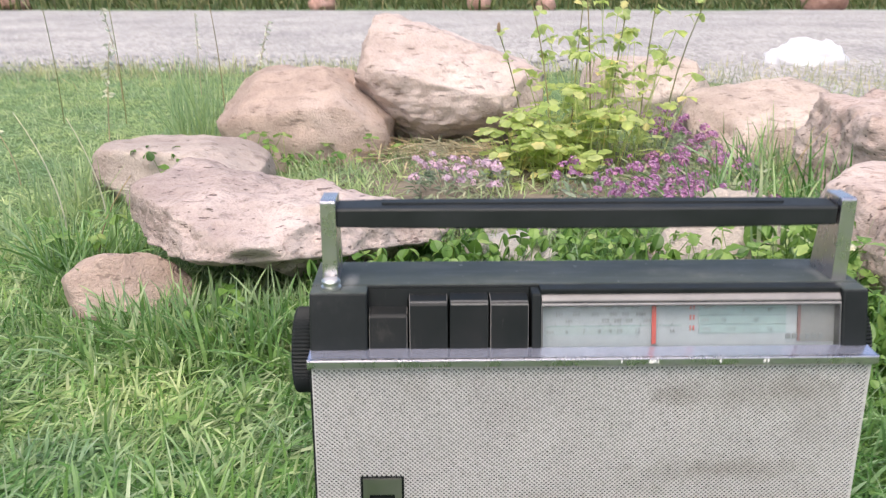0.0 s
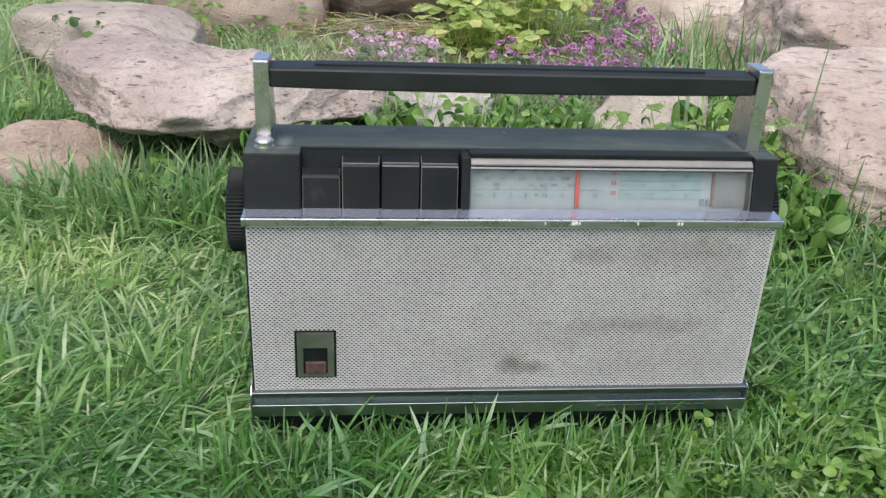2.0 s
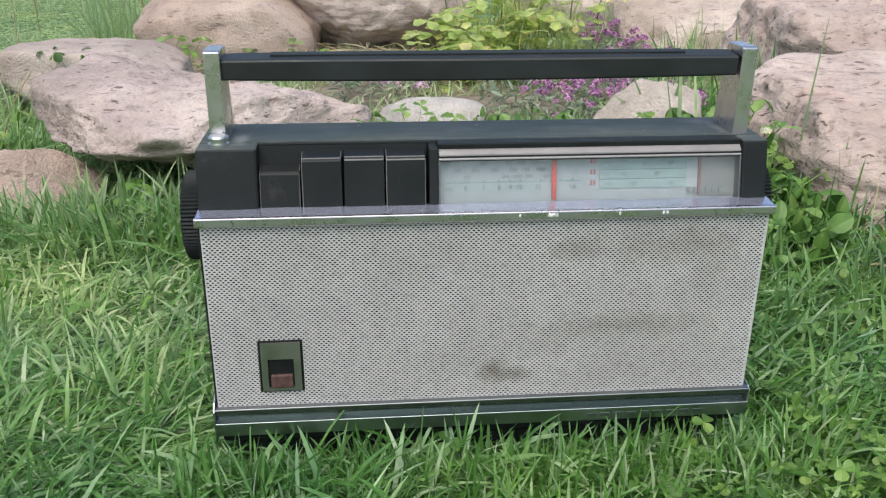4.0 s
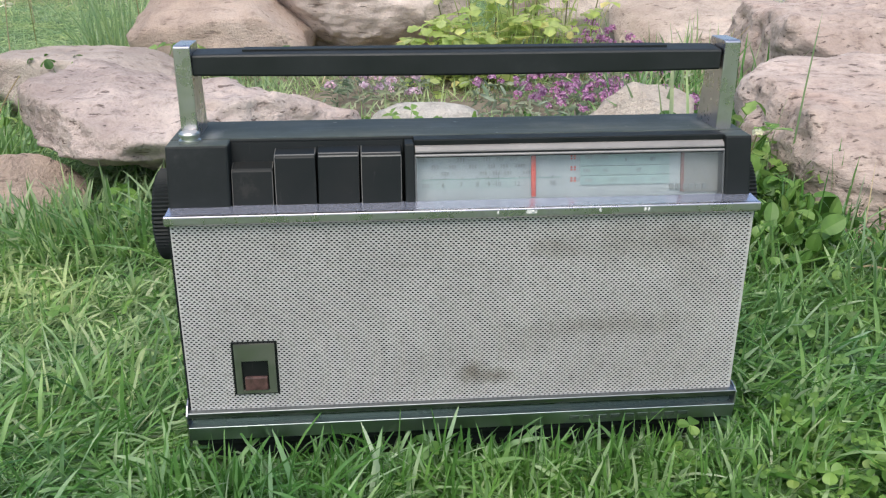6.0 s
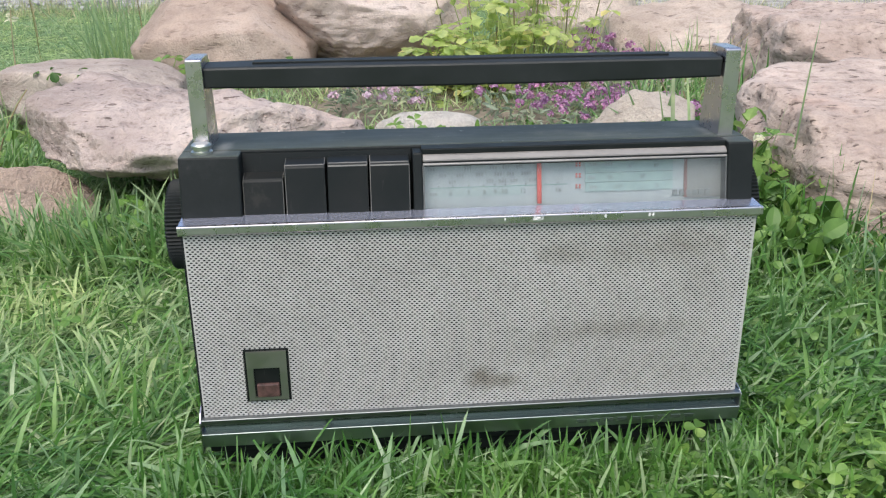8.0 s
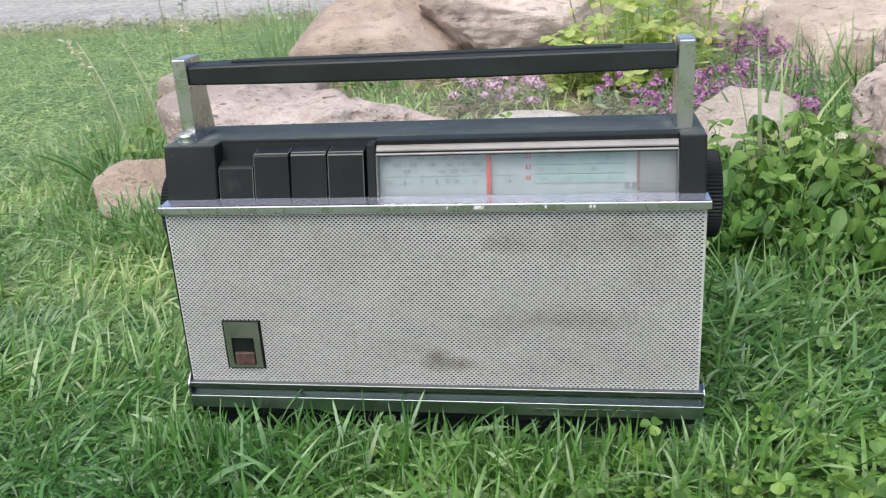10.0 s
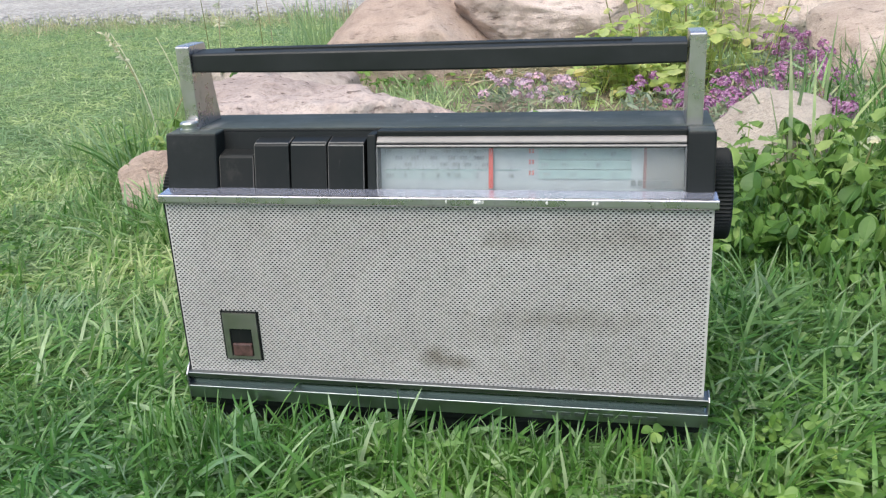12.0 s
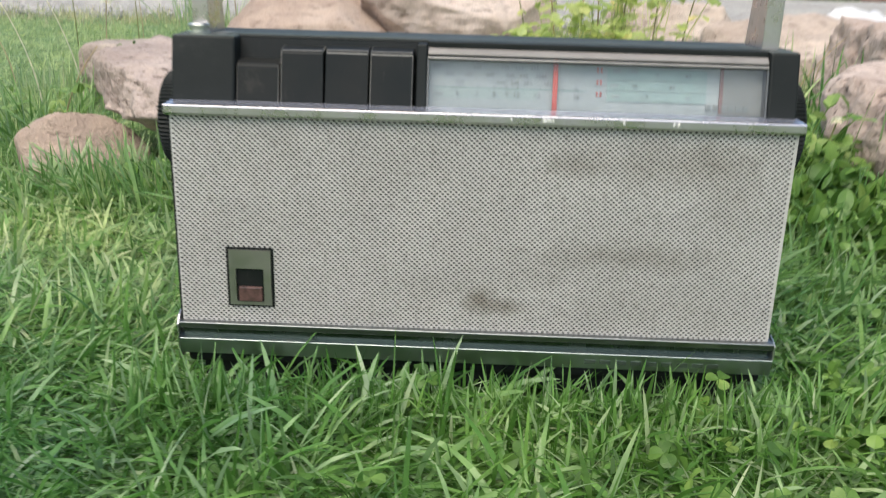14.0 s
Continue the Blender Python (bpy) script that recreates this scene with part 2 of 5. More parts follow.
def chrome(name, rough, tint, worn, dulled=0.25):
    m, n, l, b = mat(name, rough, 1.0)
    t = noise_tex(n, l, 60.0, 5.0, 0.7)
    col = ramp(n, l, t.outputs[0], ((0.3, tint), (0.62, tint), (0.75, worn))).outputs[0]
    l.new(col, b.inputs["Base Color"])
    r = ramp(n, l, t.outputs[0], ((0.35, (rough,) * 3), (0.75, (rough + dulled,) * 3)))
    l.new(r.outputs[0], b.inputs["Roughness"])
    return m


def grille_mat():
    m, n, l, b = mat("grey_enamelled_mesh", 0.5, 0.25)
    t, fine = noise_tex(n, l, 22.0, 4.0, 0.6), noise_tex(n, l, 300.0, 3.0, 0.7)
    col = ramp(n, l, t.outputs[0], ((0.3, (0.535, 0.515, 0.505)), (0.6, (0.615, 0.595, 0.585)))).outputs[0]
    # grime with blurred outlines of its own: place x, z, half sizes, depth
    col = blotches(n, l, col, "xz", (0.185, 0.15, 0.105), ((0.003, 0.0535, 0.012, 0.009, 0.66), (0.016, 0.051, 0.012, 0.007, 0.62), (0.09, 0.126, 0.055, 0.016, 0.26), (0.047, 0.1255, 0.018, 0.008, 0.34), (0.114, 0.129, 0.022, 0.01, 0.3), (0.122, 0.11, 0.018, 0.014, 0.2), (0.08, 0.0795, 0.065, 0.009, 0.34), (0.09, 0.05, 0.06, 0.02, 0.12), (0.03, 0.068, 0.02, 0.01, 0.14), (-0.03, 0.06, 0.03, 0.015, 0.1), (-0.095, 0.13, 0.012, 0.01, 0.12)))
    g = ramp(n, l, fine.outputs[0], ((0.25, (0.72, 0.7, 0.68)), (0.5, (1, 1, 1)))).outputs[0]
    l.new(mix(n, l, 1.0, col, g, "MULTIPLY"), b.inputs["Base Color"])
    return m


BLACK = black_plastic()
DUSTY_SHEEN = black_plastic("dusty_sheen_plastic", ((-0.13, 0.04, 0.006, 0.012, 0.75), (-0.135, 0.028, 0.012, 0.006, 0.4), (0.132, 0.045, 0.004, 0.016, 0.6), (0.125, 0.06, 0.012, 0.008, 0.35), (-0.02, 0.055, 0.05, 0.012, 0.16), (0.08, 0.05, 0.04, 0.012, 0.18), (-0.09, 0.06, 0.03, 0.01, 0.14)))
GRIP = black_plastic("smooth_black_grip")
GRIP.node_tree.nodes["Principled BSDF"].inputs["Specular IOR Level"].default_value = 0.42


def key_black():
    m, n, l, b = mat("glossy_black_key", 0.34)
    t = noise_tex(n, l, 24.0, 6.0, 0.72)
    c = n.new("ShaderNodeTexCoord")
    mp = n.new("ShaderNodeMapping")
    mp.inputs["Scale"].default_value = (240, 60, 45)
    l.new(c.outputs["Object"], mp.inputs["Vector"])
    rub = n.new("ShaderNodeTexNoise")
    rub.inputs["Scale"].default_value, rub.inputs["Detail"].default_value, rub.inputs["Roughness"].default_value = 1.0, 5.0, 0.7
    l.new(mp.outputs[0], rub.inputs["Vector"])
    col = ramp(n, l, t.outputs[0], ((0.35, (0.0085, 0.0105, 0.0108)), (0.62, (0.013, 0.014, 0.014)), (0.75, (0.034, 0.032, 0.029)))).outputs[0]
    f = ramp(n, l, rub.outputs[0], ((0.62, (0, 0, 0)), (0.8, (0.4, 0.4, 0.4))))
    l.new(mix(n, l, f.outputs[0], col, (0.085, 0.08, 0.074)), b.inputs["Base Color"])
    l.new(ramp(n, l, t.outputs[0], ((0.35, (0.3,) * 3), (0.7, (0.5,) * 3))).outputs[0], b.inputs["Roughness"])
    b.inputs["Specular IOR Level"].default_value = 0.2
    return m


KEYBLACK = key_black()
WORN = mat("worn_plastic_edge", 0.55)[0]
WORN.node_tree.nodes["Principled BSDF"].inputs["Base Color"].default_value = (0.13, 0.125, 0.117, 1)
# Slight magenta in this tint cancels the lawn's green reflection on the lip.
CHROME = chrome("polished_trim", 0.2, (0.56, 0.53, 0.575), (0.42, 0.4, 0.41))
DULL = chrome("dulled_metal", 0.28, (0.55, 0.56, 0.53), (0.46, 0.45, 0.42))
# The ledge's blue is reflected sky, put into the tint.
LEDGE = chrome("sky_tinted_ledge", 0.2, (0.5, 0.52, 0.63), (0.6, 0.615, 0.72), 0.06)
LEDGE.node_tree.nodes["Principled BSDF"].inputs["Metallic"].default_value = 0.8
# Post tint leans magenta to grey the green reflected from the lawn.
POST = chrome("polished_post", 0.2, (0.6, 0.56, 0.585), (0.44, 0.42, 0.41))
OLIVE = chrome("olive_tinted_metal", 0.34, (0.36, 0.355, 0.315), (0.4, 0.39, 0.35))
STRIP2 = chrome("grey_strip", 0.3, (0.22, 0.235, 0.24), (0.36, 0.36, 0.35))
# Reflected grass is put into the greenish tints of strip and groove.
STRIP = chrome("grass_tinted_strip", 0.28, (0.38, 0.43, 0.42), (0.44, 0.46, 0.45))
NAMEBAR = chrome("embossed_name", 0.4, (0.24, 0.27, 0.265), (0.3, 0.32, 0.31))
GROOVE = chrome("grass_tinted_groove", 0.16, (0.075, 0.095, 0.092), (0.1, 0.115, 0.11))
MESH = grille_mat()
DARK = mat("dark_cloth_backing", 0.9)[0]
DARK.node_tree.nodes["Principled BSDF"].inputs["Base Color"].default_value = (0.02, 0.021, 0.021, 1)


def plain(name, col, rough=0.6, spread=0.12, scale=80.0):
    m, n, l, b = mat(name, rough)
    t = noise_tex(n, l, scale, 4.0, 0.65)
    lo, hi = tuple(v * (1 - spread) for v in col), tuple(v * (1 + spread) for v in col)
    l.new(ramp(n, l, t.outputs[0], ((0.3, lo), (0.7, hi))).outputs[0], b.inputs["Base Color"])
    return m


DIAL = plain("dial_scale_paint", (0.36, 0.39, 0.4), 0.6, 0.06)
DIALGREEN = plain("pale_green_scale", (0.298, 0.385, 0.376), 0.6, 0.06)
PALEGREEN = plain("faint_green_scale", (0.335, 0.39, 0.385), 0.6, 0.06)
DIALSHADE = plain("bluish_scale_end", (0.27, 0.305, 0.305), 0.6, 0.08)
DIALGREY = plain("grey_scale_end", (0.225, 0.225, 0.218), 0.6, 0.1)
SIDEGREY = plain("grey_cover_end", (0.1, 0.1, 0.1), 0.5, 0.2)
INK = plain("scale_ink", (0.2, 0.215, 0.215), 0.7)
FAINT = plain("faded_scale_ink", (0.285, 0.305, 0.31), 0.7)
INKGREEN = plain("green_scale_ink", (0.22, 0.32, 0.3), 0.7)
SOFTGREEN = plain("soft_green_ink", (0.29, 0.37, 0.358), 0.7)
RED = plain("red_pointer", (0.5, 0.075, 0.055), 0.5)
REDINK = plain("red_ink", (0.55, 0.13, 0.11), 0.6)
MAROON = plain("maroon_slider", (0.085, 0.045, 0.04), 0.45, 0.6, 260)
WHITE = plain("flaked_white", (0.62, 0.61, 0.59), 0.7)
BAG = plain("white_plastic_bag", (0.62, 0.61, 0.62), 0.35, 0.04, 20)
SOIL = plain("bed_soil", (0.17, 0.14, 0.1), 0.95, 0.5, 40)

GLASS, gn, gl, gb = mat("clear_dial_cover", 0.5)
gb.inputs["Base Color"].default_value = (0.55, 0.56, 0.57, 1)
sheet = gn.new("ShaderNodeBsdfTransparent")
sheet.inputs["Color"].default_value = (0.95, 0.96, 0.96, 1)
haze = gn.new("ShaderNodeMixShader")
gt = noise_tex(gn, gl, 35.0, 5.0, 0.7)
gl.new(ramp(gn, gl, gt.outputs[0], ((0.4, (0.0,) * 3), (0.75, (0.06,) * 3))).outputs[0], haze.inputs[0])
gl.new(sheet.outputs[0], haze.inputs[1]), gl.new(gb.outputs[0], haze.inputs[2])
gloss = gn.new("ShaderNodeBsdfGlossy")
gloss.inputs["Roughness"].default_value = 0.12
sheen = gn.new("ShaderNodeMixShader")
sheen.inputs[0].default_value = 0.035
gl.new(haze.outputs[0], sheen.inputs[1]), gl.new(gloss.outputs[0], sheen.inputs[2])
gl.new(sheen.outputs[0], gn["Material Output"].inputs[0])


def ground_mat():
    m, n, l, b = mat("lawn_soil", 0.95)
    t, f = noise_tex(n, l, 5.0, 5.0), noise_tex(n, l, 90.0, 4.0, 0.7)
    col = ramp(n, l, t.outputs[0], ((0.3, (0.085, 0.15, 0.045)), (0.55, (0.135, 0.22, 0.075)), (0.75, (0.19, 0.23, 0.1)))).outputs[0]
    g = ramp(n, l, f.outputs[0], ((0.3, (0.5, 0.5, 0.5)), (0.7, (1.3, 1.3, 1.3)))).outputs[0]
    l.new(mix(n, l, 1.0, col, g, "MULTIPLY"), b.inputs["Base Color"])
    bump(n, l, b, f.outputs[0], 0.8, 0.01)
    return m


def gravel_mat():
    m, n, l, b = mat("grey_gravel", 0.95)
    v = n.new("ShaderNodeTexVoronoi")
    v.inputs["Scale"].default_value = 55
    c = n.new("ShaderNodeTexCoord")
    l.new(c.outputs["Object"], v.inputs["Vector"])
    t = noise_tex(n, l, 1.6, 5.0)
    stones = ramp(n, l, v.outputs["Color"], ((0.2, (0.26, 0.248, 0.235)), (0.5, (0.36, 0.343, 0.325)), (0.8, (0.46, 0.442, 0.418)))).outputs[0]
    tone = ramp(n, l, t.outputs[0], ((0.35, (0.8, 0.79, 0.78)), (0.65, (1.1, 1.08, 1.05)))).outputs[0]
    l.new(mix(n, l, 1.0, stones, tone, "MULTIPLY"), b.inputs["Base Color"])
    bump(n, l, b, v.outputs["Distance"], 0.9, 0.01)
    return m


GROUND, GRAVEL = ground_mat(), gravel_mat()


# ---------------------------------------------------------------- mesh helpers
def part(name, bm, material, parent=None, label="", smooth=False, category="", kind="", group=""):
    me = bpy.data.meshes.new(name)
    bm.normal_update()
    if smooth:
        for f in bm.faces:
            f.smooth = True
    bm.to_mesh(me)
    bm.free()
    me.materials.append(material)
    ob = new(name, me)
    if parent:
        ob.parent = parent
    return tagged(ob, label, category, group, kind)


def thing(name, label, category, loc=(0, 0, 0), group="", kind=""):
    return_ob = new(name)
    return_ob.location = loc
    return tagged(return_ob, label, category, group, kind)


def box(x0, x1, y0, y1, z0, z1, bevel=0.0, seg=2, bm=None):
    own = bm or bmesh.new()
    r = bmesh.ops.create_cube(own, size=1.0)
    vs = r["verts"]
    bmesh.ops.scale(own, verts=vs, vec=(x1 - x0, y1 - y0, z1 - z0))
    bmesh.ops.translate(own, verts=vs, vec=((x0 + x1) / 2, (y0 + y1) / 2, (z0 + z1) / 2))
    if bevel:
        es = list({e for v in vs for e in v.link_edges})
        bmesh.ops.bevel(own, geom=es, offset=bevel, segments=seg, affect="EDGES", profile=0.5)
    return own


def extrude_x(profile, x0, x1, bevel=0.0):
    """A prism along x from a profile of (y, z)."""
    bm = bmesh.new()
    a = [bm.verts.new((x0, y, z)) for y, z in profile]
    b = [bm.verts.new((x1, y, z)) for y, z in profile]
    k = len(profile)
    bm.faces.new(a), bm.faces.new(b[::-1])
    for i in range(k):
        bm.faces.new((a[i], b[i], b[(i + 1) % k], a[(i + 1) % k]))
    bmesh.ops.recalc_face_normals(bm, faces=bm.faces)
    if bevel:
        bmesh.ops.bevel(bm, geom=list(bm.edges), offset=bevel, segments=2, affect="EDGES", profile=0.5)
    return bm


def lathe_x(profile, cy, cz, seg=64, wobble=None):
    """Turned about an axis along x: profile of (x, r)."""
    bm = bmesh.new()
    rings = []
    for x, r in profile:
        ring = []
        for i in range(seg):
            a = 2 * math.pi * i / seg
            rr = r + (wobble(i, x) if wobble else 0)
            ring.append(bm.verts.new((x, cy + rr * math.cos(a), cz + rr * math.sin(a))))
        rings.append(ring)
    for p, q in zip(rings, rings[1:]):
        for i in range(seg):
            bm.faces.new((p[i], p[(i + 1) % seg], q[(i + 1) % seg], q[i]))
    bm.faces.new(rings[0][::-1]), bm.faces.new(rings[-1])
    bmesh.ops.recalc_face_normals(bm, faces=bm.faces)
    return bm


def raw_mesh(name, verts, quads, tris, material, smooth=False):
    """A mesh from arrays of corners, four-sided and three-sided faces."""
    me = bpy.data.meshes.new(name)
    quads, tris = np.asarray(quads, np.int32).reshape(-1, 4), np.asarray(tris, np.int32).reshape(-1, 3)
    loops = np.concatenate([quads.ravel(), tris.ravel()])
    counts = np.concatenate([np.full(len(quads), 4, np.int32), np.full(len(tris), 3, np.int32)])
    me.vertices.add(len(verts)), me.loops.add(len(loops)), me.polygons.add(len(counts))
    me.vertices.foreach_set("co", np.asarray(verts, np.float32).ravel())
    me.loops.foreach_set("vertex_index", loops)
    me.polygons.foreach_set("loop_start", np.concatenate([[0], np.cumsum(counts)[:-1]]).astype(np.int32))
    me.polygons.foreach_set("use_smooth", np.full(len(counts), smooth))
    me.update(calc_edges=True)
    me.materials.append(material)
    return me


RNG = np.random.default_rng(7)


def blades(rng, xy, z0, height, width, lean, curl=0.5, azimuth=None):
    """Corner arrays of many curved grass blades: five levels each, the last one a point."""
    k = len(xy)
    th = rng.uniform(0, 2 * np.pi, k) if azimuth is None else azimuth
    h = np.broadcast_to(height, k).astype(float)
    w = np.broadcast_to(width, k).astype(float)
    ln = np.broadcast_to(lean, k).astype(float)
    d = np.stack([np.cos(th), np.sin(th)], 1)
    tw = th + np.pi / 2 + rng.normal(0, 0.5, k)
    side = np.stack([np.cos(tw), np.sin(tw)], 1)
    twist = rng.normal(0, 0.9, k)
    z0 = np.broadcast_to(z0, k)
    out = []
    for s, ws in ((0.0, 0.7), (0.3, 1.0), (0.62, 0.95), (0.86, 0.62), (1.0, 0.0)):
        ang = ln * (1 + curl * s)
        reach, up = h * s * np.sin(ang), h * s * np.cos(np.minimum(ang, 1.9))
        c = np.concatenate([xy + d * reach[:, None], (z0 + np.maximum(up, 0.002))[:, None]], 1)
        roll = twist * s
        flat = side * np.cos(roll)[:, None]
        off = np.concatenate([flat, np.sin(roll)[:, None]], 1) * (w * ws / 2)[:, None]
        if ws:
            out += [c - off, c + off]
        else:
            out += [c]
    v = np.stack(out, 1)
    b = (np.arange(k) * 9)[:, None]
    q = np.concatenate([b + np.array([0, 1, 3, 2]), b + np.array([2, 3, 5, 4]), b + np.array([4, 5, 7, 6])])
    t = b + np.array([6, 7, 8])
    return v.reshape(-1, 3), q, t


def scatter(verts, quads, tris, mats):
    """Many copies of a small template, one for each 4x4 matrix, as corner arrays."""
    v = np.asarray(verts, float)
    m = np.asarray(mats, float)
    k, n = len(m), len(v)
    out = np.einsum("kij,nj->kni", m[:, :3, :3], v) + m[:, None, :3, 3]
    b = (np.arange(k) * n)[:, None, None]
    q = (b + np.asarray(quads, int).reshape(1, -1, 4)).reshape(-1, 4) if len(quads) else np.zeros((0, 4), int)
    t = (b + np.asarray(tris, int).reshape(1, -1, 3)).reshape(-1, 3) if len(tris) else np.zeros((0, 3), int)
    return out.reshape(-1, 3), q, t


def spots(rng, loc, scale, tilt=0.5):
    """Poses for scatter: places, sizes, any turn about z and a random tilt."""
    out = []
    for p, s in zip(loc, scale):
        e = Euler((rng.normal(0, tilt), rng.normal(0, tilt), rng.uniform(0, 6.283)))
        out.append(np.array(Matrix.LocRotScale(Vector(p), e, Vector((s, s, s)))))
    return np.array(out)


def joined(*groups):
    vs, qs, ts, base = [], [], [], 0
    for v, q, t in groups:
        vs.append(v), qs.append(np.asarray(q, int).reshape(-1, 4) + base), ts.append(np.asarray(t, int).reshape(-1, 3) + base)
        base += len(v)
    return np.concatenate(vs), np.concatenate(qs), np.concatenate(ts)


def leaflet(length, width, fold=0.25, notch=0.0, lobes=0, steps=5, round_tip=False):
    """One leaflet along +y from the origin, creased along its midrib."""
    v, q, t = [(0, 0, 0)], [], []
    for i in range(1, steps):
        s = i / steps
        w = width / 2 * math.sin(math.pi * s ** (1.25 if round_tip else 0.8)) ** (0.55 if round_tip else 0.75)
        if lobes:
            w *= 1 - 0.3 * (i % 2)
        z = fold * w
        y = length * s
        v += [(-w, y, z + 0.06 * length * math.sin(3 * s)), (0, y, 0.06 * length * math.sin(3 * s)), (w, y, z + 0.06 * length * math.sin(3 * s))]
    v.append((0, length * (1 - notch), 0.0))
    t += [(0, 2, 1), (0, 3, 2)]
    for i in range(steps - 2):
        a = 1 + 3 * i
        q += [(a, a + 1, a + 4, a + 3), (a + 1, a + 2, a + 5, a + 4)]
    a, e = 1 + 3 * (steps - 2), len(v) - 1
    t += [(a, a + 1, e), (a + 1, a + 2, e)]
    return np.array(v, float), q, t


def trefoil(r=0.011, stem=0.05, droop=0.25, rng=RNG, lobes=0, wide=0.95, stalk=0.0011):
    """Three leaflets on a bowed stalk, with the foot of the stalk at the origin."""
    groups = []
    bow = Vector((rng.uniform(-0.3, 0.3) * stem, rng.uniform(-0.3, 0.3) * stem, stem))
    for k in range(3):
        v, q, t = leaflet(r, r * wide, 0.22, 0.02 if lobes else 0.07, lobes, 6, True)
        m = Matrix.Translation(bow) @ Matrix.Rotation(2.094 * k + 0.3, 4, "Z") @ Matrix.Rotation(-droop + rng.uniform(-0.2, 0.2), 4, "X")
        groups.append(scatter(v, q, t, [np.array(m)]))
    if stem > 0:
        v, q = [], []
        for i in range(4):
            s = i / 3
            c = Vector((bow.x * s * s, bow.y * s * s, stem * s))
            for a in (0, 2.094, 4.189):
                v.append((c.x + stalk / 2 * math.cos(a), c.y + stalk / 2 * math.sin(a), c.z))
        for i in range(3):
            for j in range(3):
                q.append((3 * i + j, 3 * i + (j + 1) % 3, 3 * i + 3 + (j + 1) % 3, 3 * i + 3 + j))
        groups.append((np.array(v), q, []))
    return joined(*groups)


def stuff(name, arrays, material, label, category, parent=None):
    ob = new(name, raw_mesh(name, *arrays, material))
    if parent:
        ob.parent = parent
        return tagged(ob, label, kind="stuff")
    return tagged(ob, label, category, kind="stuff")


# ---------------------------------------------------------------- ground, road, bed
def lay_ground():
    near = np.concatenate([[-60, -20, -8, -4], np.arange(-2.4, 2.41, 0.1), [4, 8, 20, 60]])
    far = np.concatenate([[-60, -20, -8, -3, -1.5], np.arange(-0.8, 3.3, 0.1), [4.5, 6, 9, 12, 20, 60, 300]])
    gx, gy = np.meshgrid(near, far)
    z = np.array([0.006 * (noise.noise((x * 3, y * 3, 0.3))) if abs(x) < 3 and -1 < y < 3.2 else 0.0 for x, y in zip(gx.ravel(), gy.ravel())]) - 0.004
    v = np.stack([gx.ravel(), gy.ravel(), z], 1)
    c, r = len(near), len(far)
    i = (np.arange(r - 1)[:, None] * c + np.arange(c - 1)).ravel()
    q = np.stack([i, i + 1, i + 1 + c, i + c], 1)
    return tagged(new("ground", raw_mesh("ground", v, q, [], GROUND, True)), "earth under a mown green lawn", "ground", kind="structure")


lay_ground()

ROAD_NEAR, ROAD_FAR = 2.85, 9.4


def edge_y(x, base, wander):
    return base + wander * noise.noise((x * 1.3, base, 0.0)) + wander * 0.4 * noise.noise((x * 5.0, base, 4.0))


def lay_road():
    xs = np.concatenate([np.arange(-30, -6, 2.0), np.arange(-6, 6.01, 0.12), np.arange(8, 31, 2.0)])
    rows = 12
    v, q = [], []
    for x in xs:
        a, b = edge_y(x, ROAD_NEAR + 0.03 * x - 0.9 * min(1.0, max(0.0, (x - 0.5) / 0.7)), 0.12), edge_y(x, ROAD_FAR, 0.3)
        for k in range(rows):
            s = k / (rows - 1)
            v.append((x, a + (b - a) * s, -0.006 + 0.05 * min(1.0, 4 * s, 4 * (1 - s))))
    for i in range(len(xs) - 1):
        for k in range(rows - 1):
            a = i * rows + k
            q.append((a, a + rows, a + rows + 1, a + 1))
    return tagged(new("road", raw_mesh("road", np.array(v), q, [], GRAVEL, True)), "pale grey gravel drive beyond the lawn", "road", kind="structure")


lay_road()


def lay_bed():
    bm = bmesh.new()
    bmesh.ops.create_grid(bm, x_segments=40, y_segments=40, size=1.0)
    for v in bm.verts:
        x, y = v.co.x, v.co.y
        r = math.hypot(x, y)
        a = math.atan2(y, x)
        s = max(abs(x), abs(y)) / max(r, 1e-6)
        px, py = x * s, y * s
        rr = math.hypot(px, py)
        h = 0.035 * max(0, 1 - rr ** 3) + 0.008 * noise.noise((px * 6, py * 6, 2.0)) - 0.006
        v.co = (0.13 + px * 0.46, 1.06 + py * 0.46, h)
    return part("bed_soil", bm, SOIL, None, "dark crumbly soil of the flower bed", True, "soil", "structure")


lay_bed()


